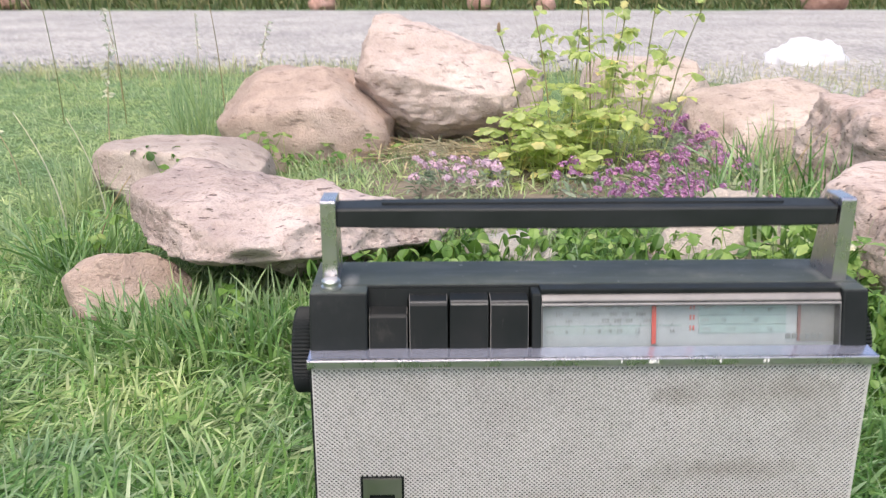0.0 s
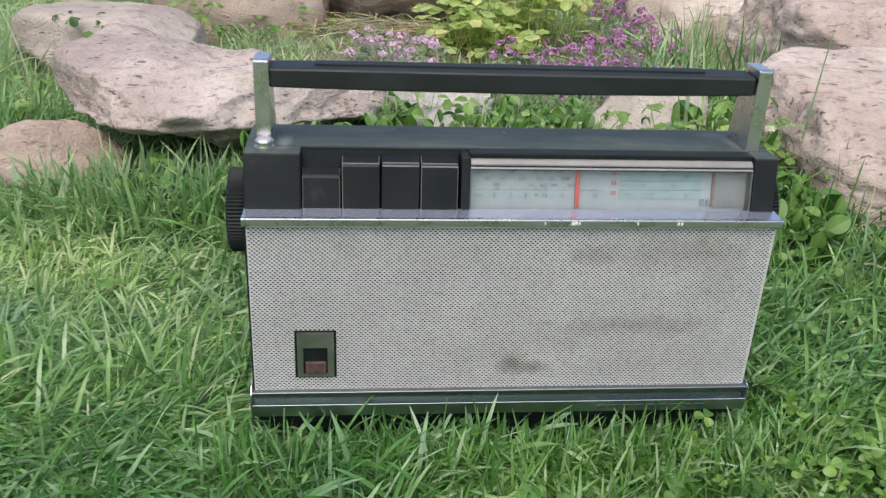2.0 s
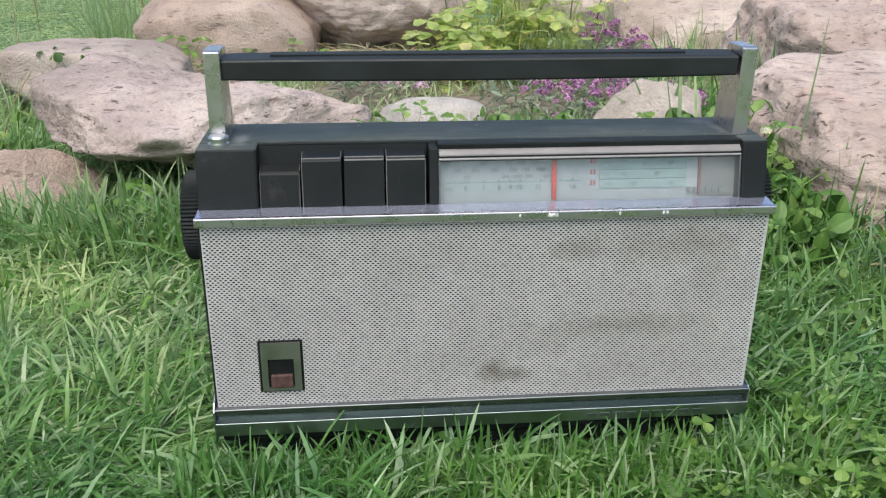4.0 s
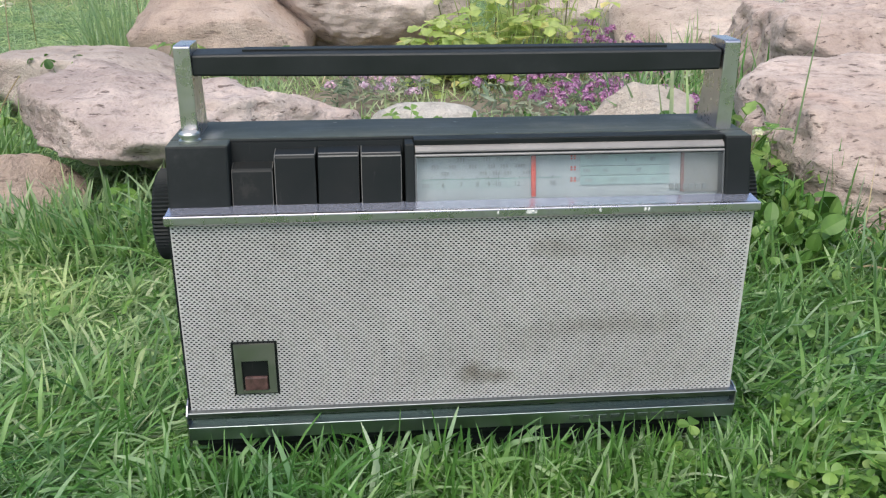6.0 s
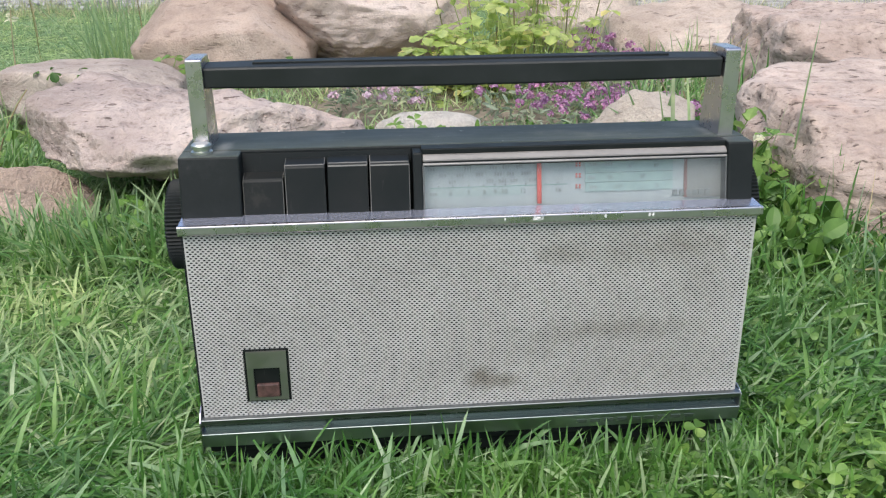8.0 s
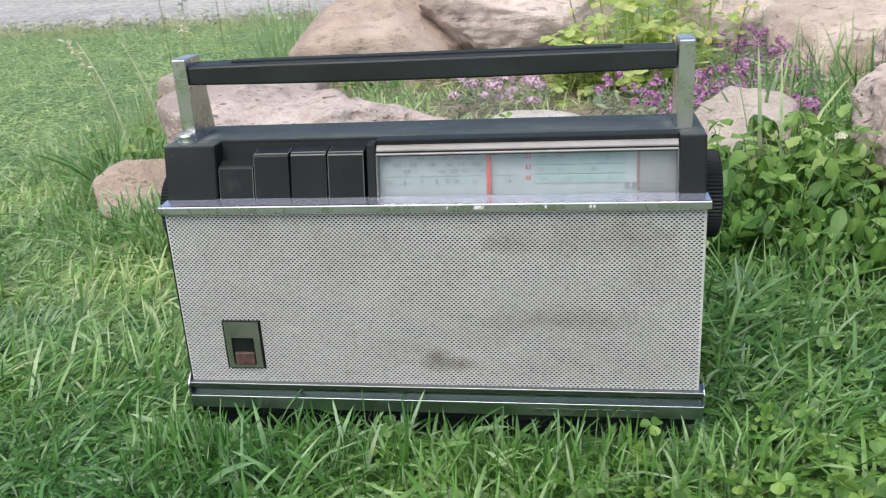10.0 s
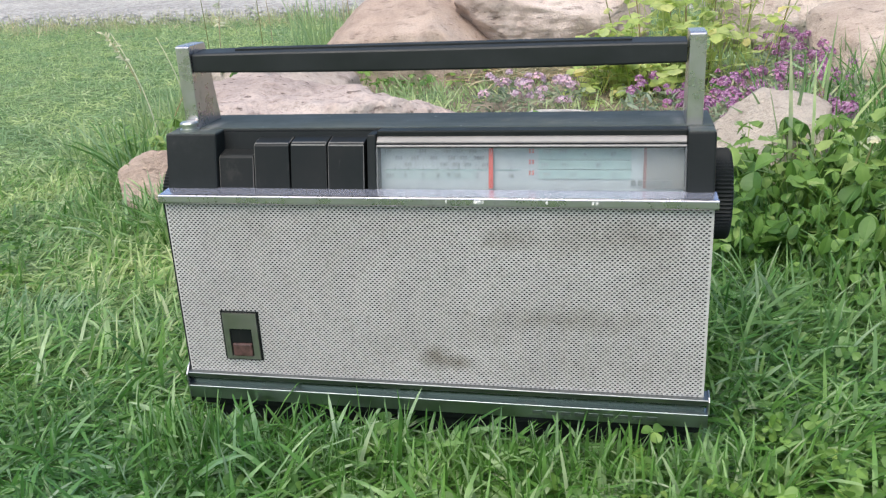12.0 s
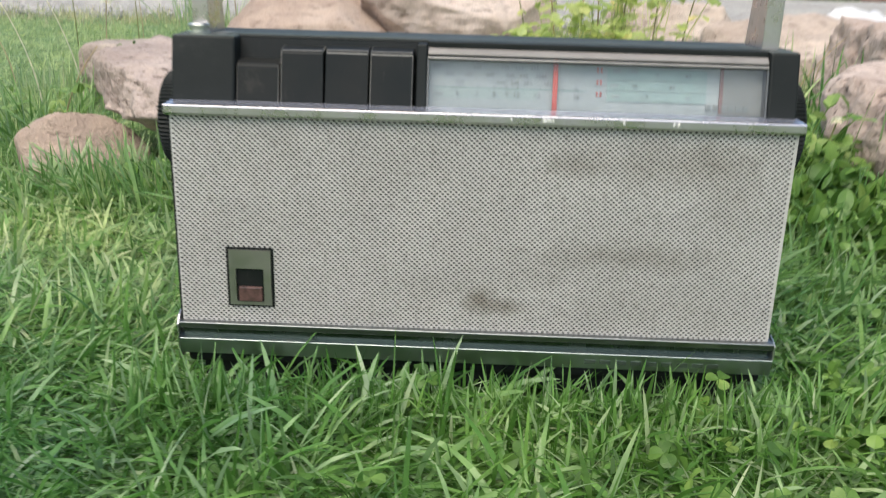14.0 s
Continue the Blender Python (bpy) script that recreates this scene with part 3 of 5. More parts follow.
# ---------------------------------------------------------------- boulders
def rock(name, label, loc, half, turn, seed, material, square=0.75, cuts=(), rough=0.05, pits=0.0, lean=(0, 0), sub=5, facets=7, layers=0.0, lump=1.0, group="stones round the flower bed"):
    bm = bmesh.new()
    bmesh.ops.create_icosphere(bm, subdivisions=sub, radius=1.0)
    off = Vector((seed * 3.7, seed * 1.9, seed * 7.3))
    planes = [(Vector(c[:3]).normalized(), c[3]) for c in cuts]
    dice = random.Random(seed)
    for _ in range(facets):
        n = Vector((dice.gauss(0, 1), dice.gauss(0, 1), dice.gauss(0, 0.8))).normalized()
        planes.append((n, dice.uniform(0.84, 1.0)))
    mean = sum(half) / 3
    for v in bm.verts:
        p = v.co.copy()
        nrm = p.normalized()
        p = nrm * sum(abs(c) ** (2 / square) for c in nrm) ** (-square / 2)
        p += nrm * lump * (0.16 * noise.noise(nrm * 1.3 + off) + 0.08 * noise.noise(nrm * 2.9 + off))
        for n, d in planes:
            along = p.dot(n)
            if along > d:
                p *= 1 - 0.95 * (1 - d / along)
        w = Vector((p.x * half[0], p.y * half[1], p.z * half[2]))
        u = w * (0.28 / max(mean, 0.02)) if mean < 0.05 else w
        g = noise.noise(u * 18 + off) * 0.6 + noise.noise(u * 42 + off) * 0.3 + noise.noise(u * 95 + off) * 0.18
        w += nrm * rough * mean * g
        if layers:
            bed_line = noise.noise(Vector((u.x * 16, u.y * 16, u.z * 95)) + off) + 0.5 * noise.noise(Vector((u.x * 40, u.y * 40, u.z * 220)) + off)
            w += Vector((nrm.x, nrm.y, nrm.z * 0.35)) * layers * bed_line
        if pits:
            d = noise.voronoi(u * 55 + off)[0][0]
            hole = max(0.0, 0.22 - d) / 0.22
            if noise.noise(u * 9 + off * 2) > -0.05:
                w -= nrm * hole * pits
        v.co = w
    m = pose(0, 0, 0, lean[0], lean[1], turn)
    bmesh.ops.transform(bm, matrix=m, verts=bm.verts)
    low = min(v.co.z for v in bm.verts)
    ob = part(name, bm, material, None, label, True, "rock", "", group)
    ob.location = (loc[0], loc[1], loc[2] - low)
    return ob


rock("slab_boulder", "broad flat pitted rose-grey boulder lying by the lawn", (-0.254, 0.57, -0.004), (0.181, 0.172, 0.065), 0, 1, SLAB_STONE, 0.5,
     ((0, -0.22, 0.97, 0.8), (0.46, 0.54, 0.7, 0.55), (0, -0.66, 0.75, 0.9), (-0.8, -0.6, 0.0, 0.84), (-0.25, -0.62, -0.75, 0.62), (-0.7, -0.3, -0.65, 0.66), (0.35, -0.7, -0.65, 0.66), (0.6, -0.75, 0.2, 0.86), (0.3, 0.9, 0.3, 1.0), (-0.8, 0.6, 0.1, 0.9)), 0.15, 0.007, (0, 0), 6, 2, 0.002, 0.6)
rock("small_boulder", "small rounded pink stone half sunk in grass", (-0.405, 0.455, -0.052), (0.066, 0.048, 0.056), -14, 2, ROSE_STONE, 0.8, ((0, -0.8, 0.6, 0.85), (0.6, -0.3, 0.75, 0.78)), 0.09, 0.006, (0, 14), 5, 3)
rock("flat_boulder", "low flat rose-grey boulder behind the slab", (-0.462, 0.925, -0.018), (0.132, 0.1, 0.066), -10, 3, DUN_STONE, 0.62, ((0, 0, 1, 0.7), (0.7, 0, 0.8, 0.8)), 0.08, 0.003, (0, 0), 5, 5, 0.001)
rock("round_boulder", "large smooth rounded rose boulder", (-0.305, 1.27, -0.05), (0.158, 0.13, 0.112), -6, 4, ROSE_STONE, 0.52, ((-0.1, -0.5, 0.85, 0.84), (0.75, -0.1, 0.7, 0.82), (-0.7, -0.3, 0.65, 1.0)), 0.05, 0.002, (0, 0), 5, 0, 0.0, 0.7)
rock("peaked_boulder", "tall pale angular boulder with broken dark face", (-0.06, 1.33, -0.012), (0.2, 0.15, 0.138), 0, 5, PALE_STONE, 0.5,
     ((0.2, -0.62, 0.76, 0.56), (0.46, 0, 0.88, 0.66), (-0.98, 0, 0.2, 0.8), (-0.62, -0.5, -0.6, 0.68), (0.1, -0.58, -0.81, 0.75), (-0.15, -0.97, -0.2, 0.74), (0.75, -0.6, 0.1, 0.95)), 0.09, 0.0, (0, 0), 6, 2, 0.0022, 0.5)
rock("buff_boulder", "buff blocky boulder behind tall stems", (0.455, 1.7, -0.04), (0.16, 0.12, 0.104), 5, 6, BUFF_STONE, 0.6, ((0, 0, 1, 0.8), (0.9, 0, 0.3, 0.85), (0, -0.8, 0.4, 0.85)), 0.08, 0.003, (0, 0), 5, 6, 0.0015)
rock("sloping_boulder", "buff sloping boulder among grass", (0.572, 1.22, -0.045), (0.15, 0.13, 0.094), 6, 7, BUFF_STONE, 0.5, ((-0.25, -0.45, 1, 0.62), (0, -0.9, 0.1, 0.88), (-0.9, -0.3, 0.3, 0.86)), 0.1, 0.003, (0, 0), 5, 3, 0.0014)
rock("craggy_boulder", "craggy rose-grey boulder behind the flat pink one", (0.865, 0.9, -0.075), (0.34, 0.21, 0.13), 2, 8, PINK_SLAB, 0.45, ((0, 0.02, 1, 0.66), (0, -0.744, 0.668, 0.85), (-1, 0.08, 0.12, 0.99), (0.8, -0.55, 0.15, 0.74), (0.6, 0.75, 0.2, 0.72), (-0.45, 0.85, 0.2, 0.98)), 0.12, 0.005, (0, 0), 6, 0, 0.003, 0.22)
rock("flat_pink_boulder", "wide flat-topped pink boulder beside clover", (0.71, 0.455, -0.052), (0.335, 0.185, 0.092), 0, 9, PINK_SLAB, 0.4, ((0.0, -0.2, 1, 0.66), (-0.05, -0.58, 0.81, 0.72), (-0.84, -0.44, 0.28, 1.14), (-0.8, 0.2, 0.56, 1.25), (0.8, -0.6, 0.1, 0.76), (0.7, 0.65, 0.25, 0.7)), 0.09, 0.005, (0, 0), 6, 0, 0.0026, 0.22)
rock("pale_stone", "small smooth pale grey stone in clover", (0.026, 0.69, -0.006), (0.074, 0.046, 0.033), 0, 10, GREY_STONE, 0.85, (), 0.06, 0.0, (0, 0), 4)
rock("wedge_stone", "small buff wedge-shaped stone in clover", (0.248, 0.5, -0.03), (0.07, 0.046, 0.072), 4, 14, TAN_STONE, 0.4, ((0.12, -0.25, 1, 0.72), (-0.66, -0.3, 0.72, 0.45), (0.1, -1, 0.35, 0.75), (1, -0.3, 0.1, 0.85)), 0.03, 0.0, (0, 0), 5, 0, 0.0, 0.5)
rock("buried_stone", "whitish stone mostly hidden in clover", (0.012, 0.57, -0.01), (0.055, 0.032, 0.028), 0, 12, GREY_STONE, 0.75, (), 0.15, 0.002, (0, 0), 4)
rock("buried_stone", "whitish stone mostly hidden in clover", (0.19, 0.55, -0.01), (0.04, 0.028, 0.024), 20, 13, BUFF_STONE, 0.75, (), 0.12, 0.002, (0, 0), 4)


# ---------------------------------------------------------------- portable radio
radio = thing("portable_radio", "vintage black and silver portable radio standing on grass", "radio", (0, 0, 0))


def build_case():
    part("case", box(-0.1494, 0.1500, 0.0064, 0.078, 0.012, 0.146, 0.003), BLACK, radio, "black plastic case")
    part("plinth", box(-0.143, 0.143, 0.012, 0.074, 0.0, 0.020, 0.003), BLACK, radio, "black recessed base")
    # upper housing: back mass, two shoulders and the divider by the keys
    bm = extrude_x([(0.030, 0.146), (0.078, 0.146), (0.078, 0.172), (0.071, 0.180), (0.030, 0.180)], -0.1505, 0.1505, 0.0012)
    ob = part("housing", bm, BLACK, radio, "black upper housing, dusty worn top with sky sheen painted in")
    ob.data.materials.append(DUSTY_SHEEN)
    # Upward faces take the dusty plastic with painted sky sheen.
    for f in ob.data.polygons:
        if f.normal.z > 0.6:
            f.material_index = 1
    for x0, x1 in ((-0.1505, -0.1197), (0.1365, 0.1505)):
        ob = part("shoulder", box(x0, x1, 0.018, 0.0308, 0.146, 0.1797, 0.0012, 2), BLACK, radio)
        ob.data.materials.append(DUSTY_SHEEN)
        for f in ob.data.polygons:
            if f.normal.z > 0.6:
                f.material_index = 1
    part("divider", box(-0.0315, -0.0265, 0.0185, 0.0308, 0.146, 0.1785, 0.0008, 2), BLACK, radio)


build_case()


def build_grille():
    """A thin perforated sheet: staggered oval holes with real edges."""
    px, pz = 0.00262, 0.00121
    x0, x1, z0, z1 = -0.1490, 0.1494, 0.0364, 0.1445
    nx, nz = int((x1 - x0) / px), int((z1 - z0) / pz)
    sx, sz = (x1 - x0) / nx, (z1 - z0) / nz
    outer = np.array([(-1, -1), (0, -1), (1, -1), (1, 0), (1, 1), (0, 1), (-1, 1), (-1, 0)], float) * (sx / 2, sz / 2)
    ang = np.arctan2(outer[:, 1] / sz, outer[:, 0] / sx)
    inner = np.stack([np.cos(ang) * 0.00084, np.sin(ang) * 0.00054], 1)
    tv = np.concatenate([np.c_[outer[:, 0], np.zeros(8), outer[:, 1]], np.c_[inner[:, 0], np.zeros(8), inner[:, 1]], np.c_[inner[:, 0] * 0.92, np.full(8, 0.0004), inner[:, 1] * 0.92]])
    tq = [(i, (i + 1) % 8, 8 + (i + 1) % 8, 8 + i) for i in range(8)] + [(8 + i, 8 + (i + 1) % 8, 16 + (i + 1) % 8, 16 + i) for i in range(8)]
    mats = []
    for r in range(nz):
        for c in range(nx - (r % 2)):
            x = x0 + sx * (c + 0.5 + 0.5 * (r % 2))
            z = z0 + sz * (r + 0.5)
            if -0.1245 < x < -0.1015 and 0.0465 < z < 0.0775:
                continue
            m = np.eye(4)
            m[0, 3], m[1, 3], m[2, 3] = x, 0.0032, z
            mats.append(m)
    half = np.array([(-sx / 4, 0, -sz / 2), (sx / 4, 0, -sz / 2), (sx / 4, 0, sz / 2), (-sx / 4, 0, sz / 2)])
    ends = []
    for r in range(1, nz, 2):
        for x in (x0 + sx / 4, x1 - sx / 4):
            m = np.eye(4)
            m[0, 3], m[1, 3], m[2, 3] = x, 0.0032, z0 + sz * (r + 0.5)
            ends.append(m)
    me = raw_mesh("grille", *joined(scatter(tv, tq, [], mats), scatter(half, [(0, 1, 2, 3)], [], ends)), MESH)
    g = new("grille", me)
    g.parent = radio
    tagged(g, "grey perforated metal grille with brown stains")
    part("grille_backing", box(-0.1488, 0.1492, 0.0054, 0.0062, 0.0375, 0.1445), DARK, radio, "dark cloth behind the grille")
    part("grille_edge", box(-0.1502, -0.1490, 0.0036, 0.0066, 0.0375, 0.1445), BLACK, radio)
    part("grille_edge", box(0.1494, 0.1500, 0.0034, 0.0062, 0.0375, 0.1445), MESH, radio)


build_grille()


def build_trim():
    lip = [(0.0008, 0.1436), (0.0, 0.1446), (0.0001, 0.1480), (0.0003, 0.1486), (0.0024, 0.1488), (0.0024, 0.1455), (0.004, 0.1436)]
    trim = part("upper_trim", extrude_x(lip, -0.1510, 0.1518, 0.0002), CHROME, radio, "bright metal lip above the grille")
    part("ledge", extrude_x([(0.002, 0.1455), (0.002, 0.1487), (0.0135, 0.1496), (0.0135, 0.1455)], -0.1507, 0.1515, 0.0002), LEDGE, trim, "polished metal ledge with sky blue put into its tint")
    part("lower_trim", extrude_x([(0.0008, 0.0338), (0.0, 0.0369), (0.0003, 0.0373), (0.0035, 0.0377), (0.01, 0.0378), (0.01, 0.0338)], -0.1508, 0.1526, 0.0003), STRIP2, radio, "thin bright strip below the grille")
    part("groove", box(-0.1494, 0.1508, 0.004, 0.012, 0.027, 0.0355), GROOVE, radio, "glossy black groove with reflected green in its tint")
    plate = part("name_strip", extrude_x([(0.0014, 0.0198), (0.0, 0.0282), (0.0002, 0.0285), (0.008, 0.0284), (0.008, 0.0198)], -0.1508, 0.1526, 0.0001), STRIP, radio, "dull polished strip along the base")
    # maker's name, drawn as plain bars
    for i in range(9):
        x = 0.058 + i * 0.0078
        part("name_bar", extrude_x([(0.00075, 0.0226), (0.00035, 0.0250), (0.0012, 0.0250), (0.0014, 0.0226)], x, x + 0.0055, 0.0), NAMEBAR, plate)
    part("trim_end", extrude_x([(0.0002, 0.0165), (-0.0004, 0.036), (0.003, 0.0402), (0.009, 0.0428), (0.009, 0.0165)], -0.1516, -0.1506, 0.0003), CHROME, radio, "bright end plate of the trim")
    part("trim_end", extrude_x([(0.0005, 0.0284), (0.0005, 0.036), (0.003, 0.0378), (0.009, 0.0392), (0.009, 0.0284)], 0.1523, 0.1533, 0.0003), DULL, radio)
    for x, w in ((0.0145, 0.0011), (0.0298, 0.0016), (0.0317, 0.0032), (0.0340, 0.0012), (0.067, 0.0012), (0.0905, 0.0015), (0.0925, 0.0013)):
        bm = bmesh.new()
        bmesh.ops.create_icosphere(bm, subdivisions=2, radius=1.0)
        for v in bm.verts:
            v.co = Vector((v.co.x * w / 2, v.co.y * 0.0005, v.co.z * 0.0011)) * (1 + 0.9 * noise.noise(v.co * 2.6 + Vector((x * 900, 0, 0))))
        bmesh.ops.translate(bm, verts=bm.verts, vec=(x, 0.0, 0.1466))
        part("paint_fleck", bm, WHITE, radio, "white fleck of flaked paint")


build_trim()


def build_keys():
    part("key_bay_wall", box(-0.1196, -0.0985, 0.0290, 0.0301, 0.166, 0.1783), KEYBLACK, radio, "dust-scuffed wall behind the pressed key")
    part("key_bay_wall", box(-0.0985, -0.0320, 0.0290, 0.0301, 0.172, 0.1783), KEYBLACK, radio, "dust-scuffed wall behind the keys")
    for i, (top, front, tilt) in enumerate(((0.1690, 0.0200, 0.0), (0.1756, 0.0190, -0.008), (0.1762, 0.0187, 0.006), (0.1760, 0.0185, 0.004))):
        x0 = -0.1193 + i * 0.0217
        prof = [(front, 0.1475), (front, top - 0.0030), (front + 0.0014, top - 0.0017), (0.0283, top), (0.0283, 0.1475)]
        bm = extrude_x(prof, x0 + 0.0003, x0 + 0.0209, 0.0004)
        # rubbed bare along some of the edges
        for f in bm.faces:
            c = f.calc_center_median()
            long_side = max(e.calc_length() for e in f.edges)
            if f.calc_area() < 0.0005 * long_side and c.z > 0.150 and noise.noise(Vector((c.x * 900, c.y * 500, i * 3.1))) > -0.06:
                f.material_index = 1
        for v in bm.verts:
            v.co.x += tilt * (v.co.z - 0.16)
        part("key", bm, KEYBLACK, radio, "pressed-in black key" if i == 0 else "black piano key").data.materials.append(WORN)


build_keys()


def label_text(words, size, x, z, y, material, parent, name):
    cu = bpy.data.curves.new(name, "FONT")
    cu.body, cu.size, cu.extrude = words, size, 0.00008
    cu.resolution_u = 2
    tmp = bpy.data.objects.new(name, cu)
    scene.collection.objects.link(tmp)
    bpy.context.view_layer.update()
    me = bpy.data.meshes.new_from_object(tmp.evaluated_get(bpy.context.evaluated_depsgraph_get()))
    bpy.data.objects.remove(tmp)
    bpy.data.curves.remove(cu)
    me.materials.clear()
    me.materials.append(material)
    me.transform(Matrix.Translation((x, y, z)) @ Matrix.Rotation(radians(90), 4, "X"))
    ob = new(name, me)
    ob.parent = parent
    return ob


def build_dial():
    y = 0.0262
    plate = part("dial_plate", box(-0.0265, 0.1365, y, 0.030, 0.147, 0.1785), DIAL, radio, "pale tuning scale")
    part("scale_end", box(0.1165, 0.1365, y - 0.0006, y + 0.001, 0.149, 0.1745), DIALGREY, plate, "grey end of the scale")
    part("scale_band", box(-0.0235, 0.0275, y - 0.0001, y + 0.001, 0.1532, 0.158), PALEGREEN, plate, "faint green band")
    part("scale_shade", box(0.1098, 0.1151, y - 0.0003, y + 0.001, 0.1535, 0.1718), DIALSHADE, plate, "blue-grey band at the end of the scale")
    for low, high in ((0.1645, 0.1692), (0.1595, 0.1635), (0.1544, 0.1585)):
        part("scale_band", box(0.061, 0.109, y - 0.0004, y + 0.001, low, high), DIALGREEN, plate, "pale green band")
        part("scale_line", box(0.0605, 0.109, y - 0.00045, y + 0.001, low - 0.0006, low), SOFTGREEN, plate)
    part("scale_line", box(-0.0225, 0.051, y - 0.0002, y + 0.001, 0.158, 0.1584), INKGREEN, plate)
    for words, x in (("6", -0.0125), ("7", -0.003), ("8", 0.0055), ("9", 0.0115), ("10", 0.0155), ("12", 0.0255), ("16", 0.0445)):
        label_text(words, 0.0034, x, 0.1543, y - 0.0006, INK, plate, "scale_number")
    for words, x, z in (("117", 0.077, 0.1552), ("12", 0.0985, 0.1552), ("93", 0.073, 0.1603), ("87", 0.091, 0.1603), ("87", 0.0985, 0.1656), ("9", 0.0845, 0.1656)):
        label_text(words, 0.0028, x, z, y - 0.0008, INK, plate, "scale_number")
    # small numbers that cannot be read: three plain bars each
    worn_numbers = [(x, 0.1637) for x in (-0.0175, -0.0083, 0.0022, 0.0121, 0.0187, 0.0279)] + [(x, 0.1602) for x in (-0.0123, 0.0078, 0.0146, 0.0208, 0.0306)]
    worn_numbers += [(-0.0225, 0.1543), (0.0265, 0.1637)] + [(x, 0.1673) for x in (-0.0235, -0.004, 0.0096, 0.0164, 0.0238, 0.0635, 0.072)] + [(0.0625, 0.1604), (0.0635, 0.1553)]
    for x, z in worn_numbers:
        for k in range(3):
            part("scale_mark", box(x + k * 0.0014, x + k * 0.0014 + 0.0008, y - 0.0006, y + 0.0005, z, z + 0.0017), FAINT, plate)
    for x in (-0.018, -0.0105, -0.002, 0.006, 0.012, 0.0175, 0.0285, 0.0395, 0.046):
        part("scale_tick", box(x, x + 0.0004, y - 0.0005, y + 0.0005, 0.1584, 0.1594), INK, plate)
    for z in (0.1672, 0.1615, 0.1558):
        for dx in (0.0, 0.0018):
            for dz in (0.0, 0.0013):
                part("red_square", box(0.0558 + dx, 0.0567 + dx, y - 0.0005, y + 0.0005, z + dz, z + dz + 0.0008), REDINK, plate)
    for i in range(6):
        x = 0.109 + i * 0.0036
        part("name_bar", box(x, x + 0.0024, y - 0.0011, y - 0.0004, 0.1508, 0.1535), INK, plate)
    part("stop_line", box(0.1152, 0.1168, y - 0.0011, y + 0.0005, 0.1495, 0.174), plain("dull_red_line", (0.2, 0.11, 0.1)), plate, "dull red stop line")
    part("pointer", box(0.0345, 0.0369, 0.0238, 0.0247, 0.149, 0.1738, 0.0002), RED, radio, "red tuning pointer")
    part("dial_cover", extrude_x([(0.0190, 0.1475), (0.0190, 0.1712), (0.0204, 0.1712), (0.0204, 0.1475)], -0.0268, 0.1369, 0.0), GLASS, radio, "scuffed clear plastic dial cover").visible_shadow = False
    # Clear upper lip drawn opaque, its brownish-grey reflection put into the colour.
    tan = plain("lip_reflection_tan", (0.2, 0.185, 0.175), 0.18, 0.2, 30)
    part("cover_lip", extrude_x([(0.0192, 0.1738), (0.0193, 0.1748), (0.0208, 0.1764), (0.0240, 0.1778), (0.0285, 0.1778), (0.0285, 0.1738)], -0.0262, 0.1362, 0.0002), tan, radio, "upper lip of the dial cover, reflection painted tan")
    part("cover_lip", extrude_x([(0.0190, 0.1717), (0.0186, 0.1724), (0.0190, 0.1729), (0.0285, 0.1729), (0.0285, 0.1717)], -0.0262, 0.1362, 0.0002), plain("lip_grey_plastic", (0.24, 0.228, 0.22), 0.2, 0.15, 40), radio, "grey lower lip of the dial cover")
    for z in (0.1712, 0.1731):
        part("lip_shadow_line", box(-0.0262, 0.1362, 0.0194, 0.0202, z, z + 0.0005), KEYBLACK, radio)
    part("visor", box(-0.0266, 0.1366, 0.0212, 0.0304, 0.1763, 0.1798, 0.0006), BLACK, radio)
    for x0, x1 in ((-0.0264, -0.0256), (0.1356, 0.1363)):
        part("cover_side", box(x0, x1, 0.0192, 0.026, 0.1475, 0.1722), SIDEGREY, radio, "grey end of the dial cover")


build_dial()


def build_switch():
    sw = part("switch", box(-0.1243, -0.1017, 0.0052, 0.0062, 0.0467, 0.0773), DARK, radio, "slide switch in a metal frame")
    part("switch_gasket", box(-0.1250, -0.1010, 0.0030, 0.0052, 0.0461, 0.0779, 0.0004), KEYBLACK, sw, "black surround")
    bm = bmesh.new()
    xs, zs = (-0.1236, -0.1202, -0.1062, -0.1024), (0.0474, 0.0492, 0.0668, 0.0766)
    for i in range(3):
        for k in range(3):
            if (i, k) != (1, 1):
                box(xs[i], xs[i + 1], 0.0018, 0.0056, zs[k], zs[k + 1], 0.0, 2, bm)
    bmesh.ops.remove_doubles(bm, verts=bm.verts, dist=0.00001)
    part("switch_frame", bm, OLIVE, sw, "olive dull metal frame")
    part("slider", box(-0.119, -0.107, 0.0012, 0.0052, 0.0492, 0.0572, 0.0007), MAROON, sw, "worn maroon slider")
    for i in range(3):
        part("switch_mark", box(-0.112 + i * 0.0016, -0.1113 + i * 0.0016, 0.0048, 0.0053, 0.0602, 0.0612), DULL, sw)


build_switch()


def build_knobs():
    for s in (-1, 1):
        wob = lambda i, x: 0.0006 if i % 2 else -0.0003
        prof = [(0.1495, 0.022), (0.1515, 0.0232), (0.1525, 0.0242), (0.1598, 0.0242), (0.161, 0.0232), (0.1614, 0.021), (0.1608, 0.019)]
        if s < 0:
            prof = [(x + 0.0018 * (x > 0.152), r) for x, r in prof]
        zc = 0.1385 if s > 0 else 0.1345
        lip = 0.0 if s > 0 else 0.0018
        k = part("tuning_knob", lathe_x([(s * x, r) for x, r in prof], 0.048, zc, 144, wob), BLACK, radio, "ribbed black edge knob")
        part("knob_face", lathe_x([(s * (0.1606 + lip), 0.0188), (s * (0.1612 + lip), 0.0186), (s * (0.1616 + lip), 0.0175)], 0.048, zc, 64), DULL, k, "metal face of the knob")


build_knobs()


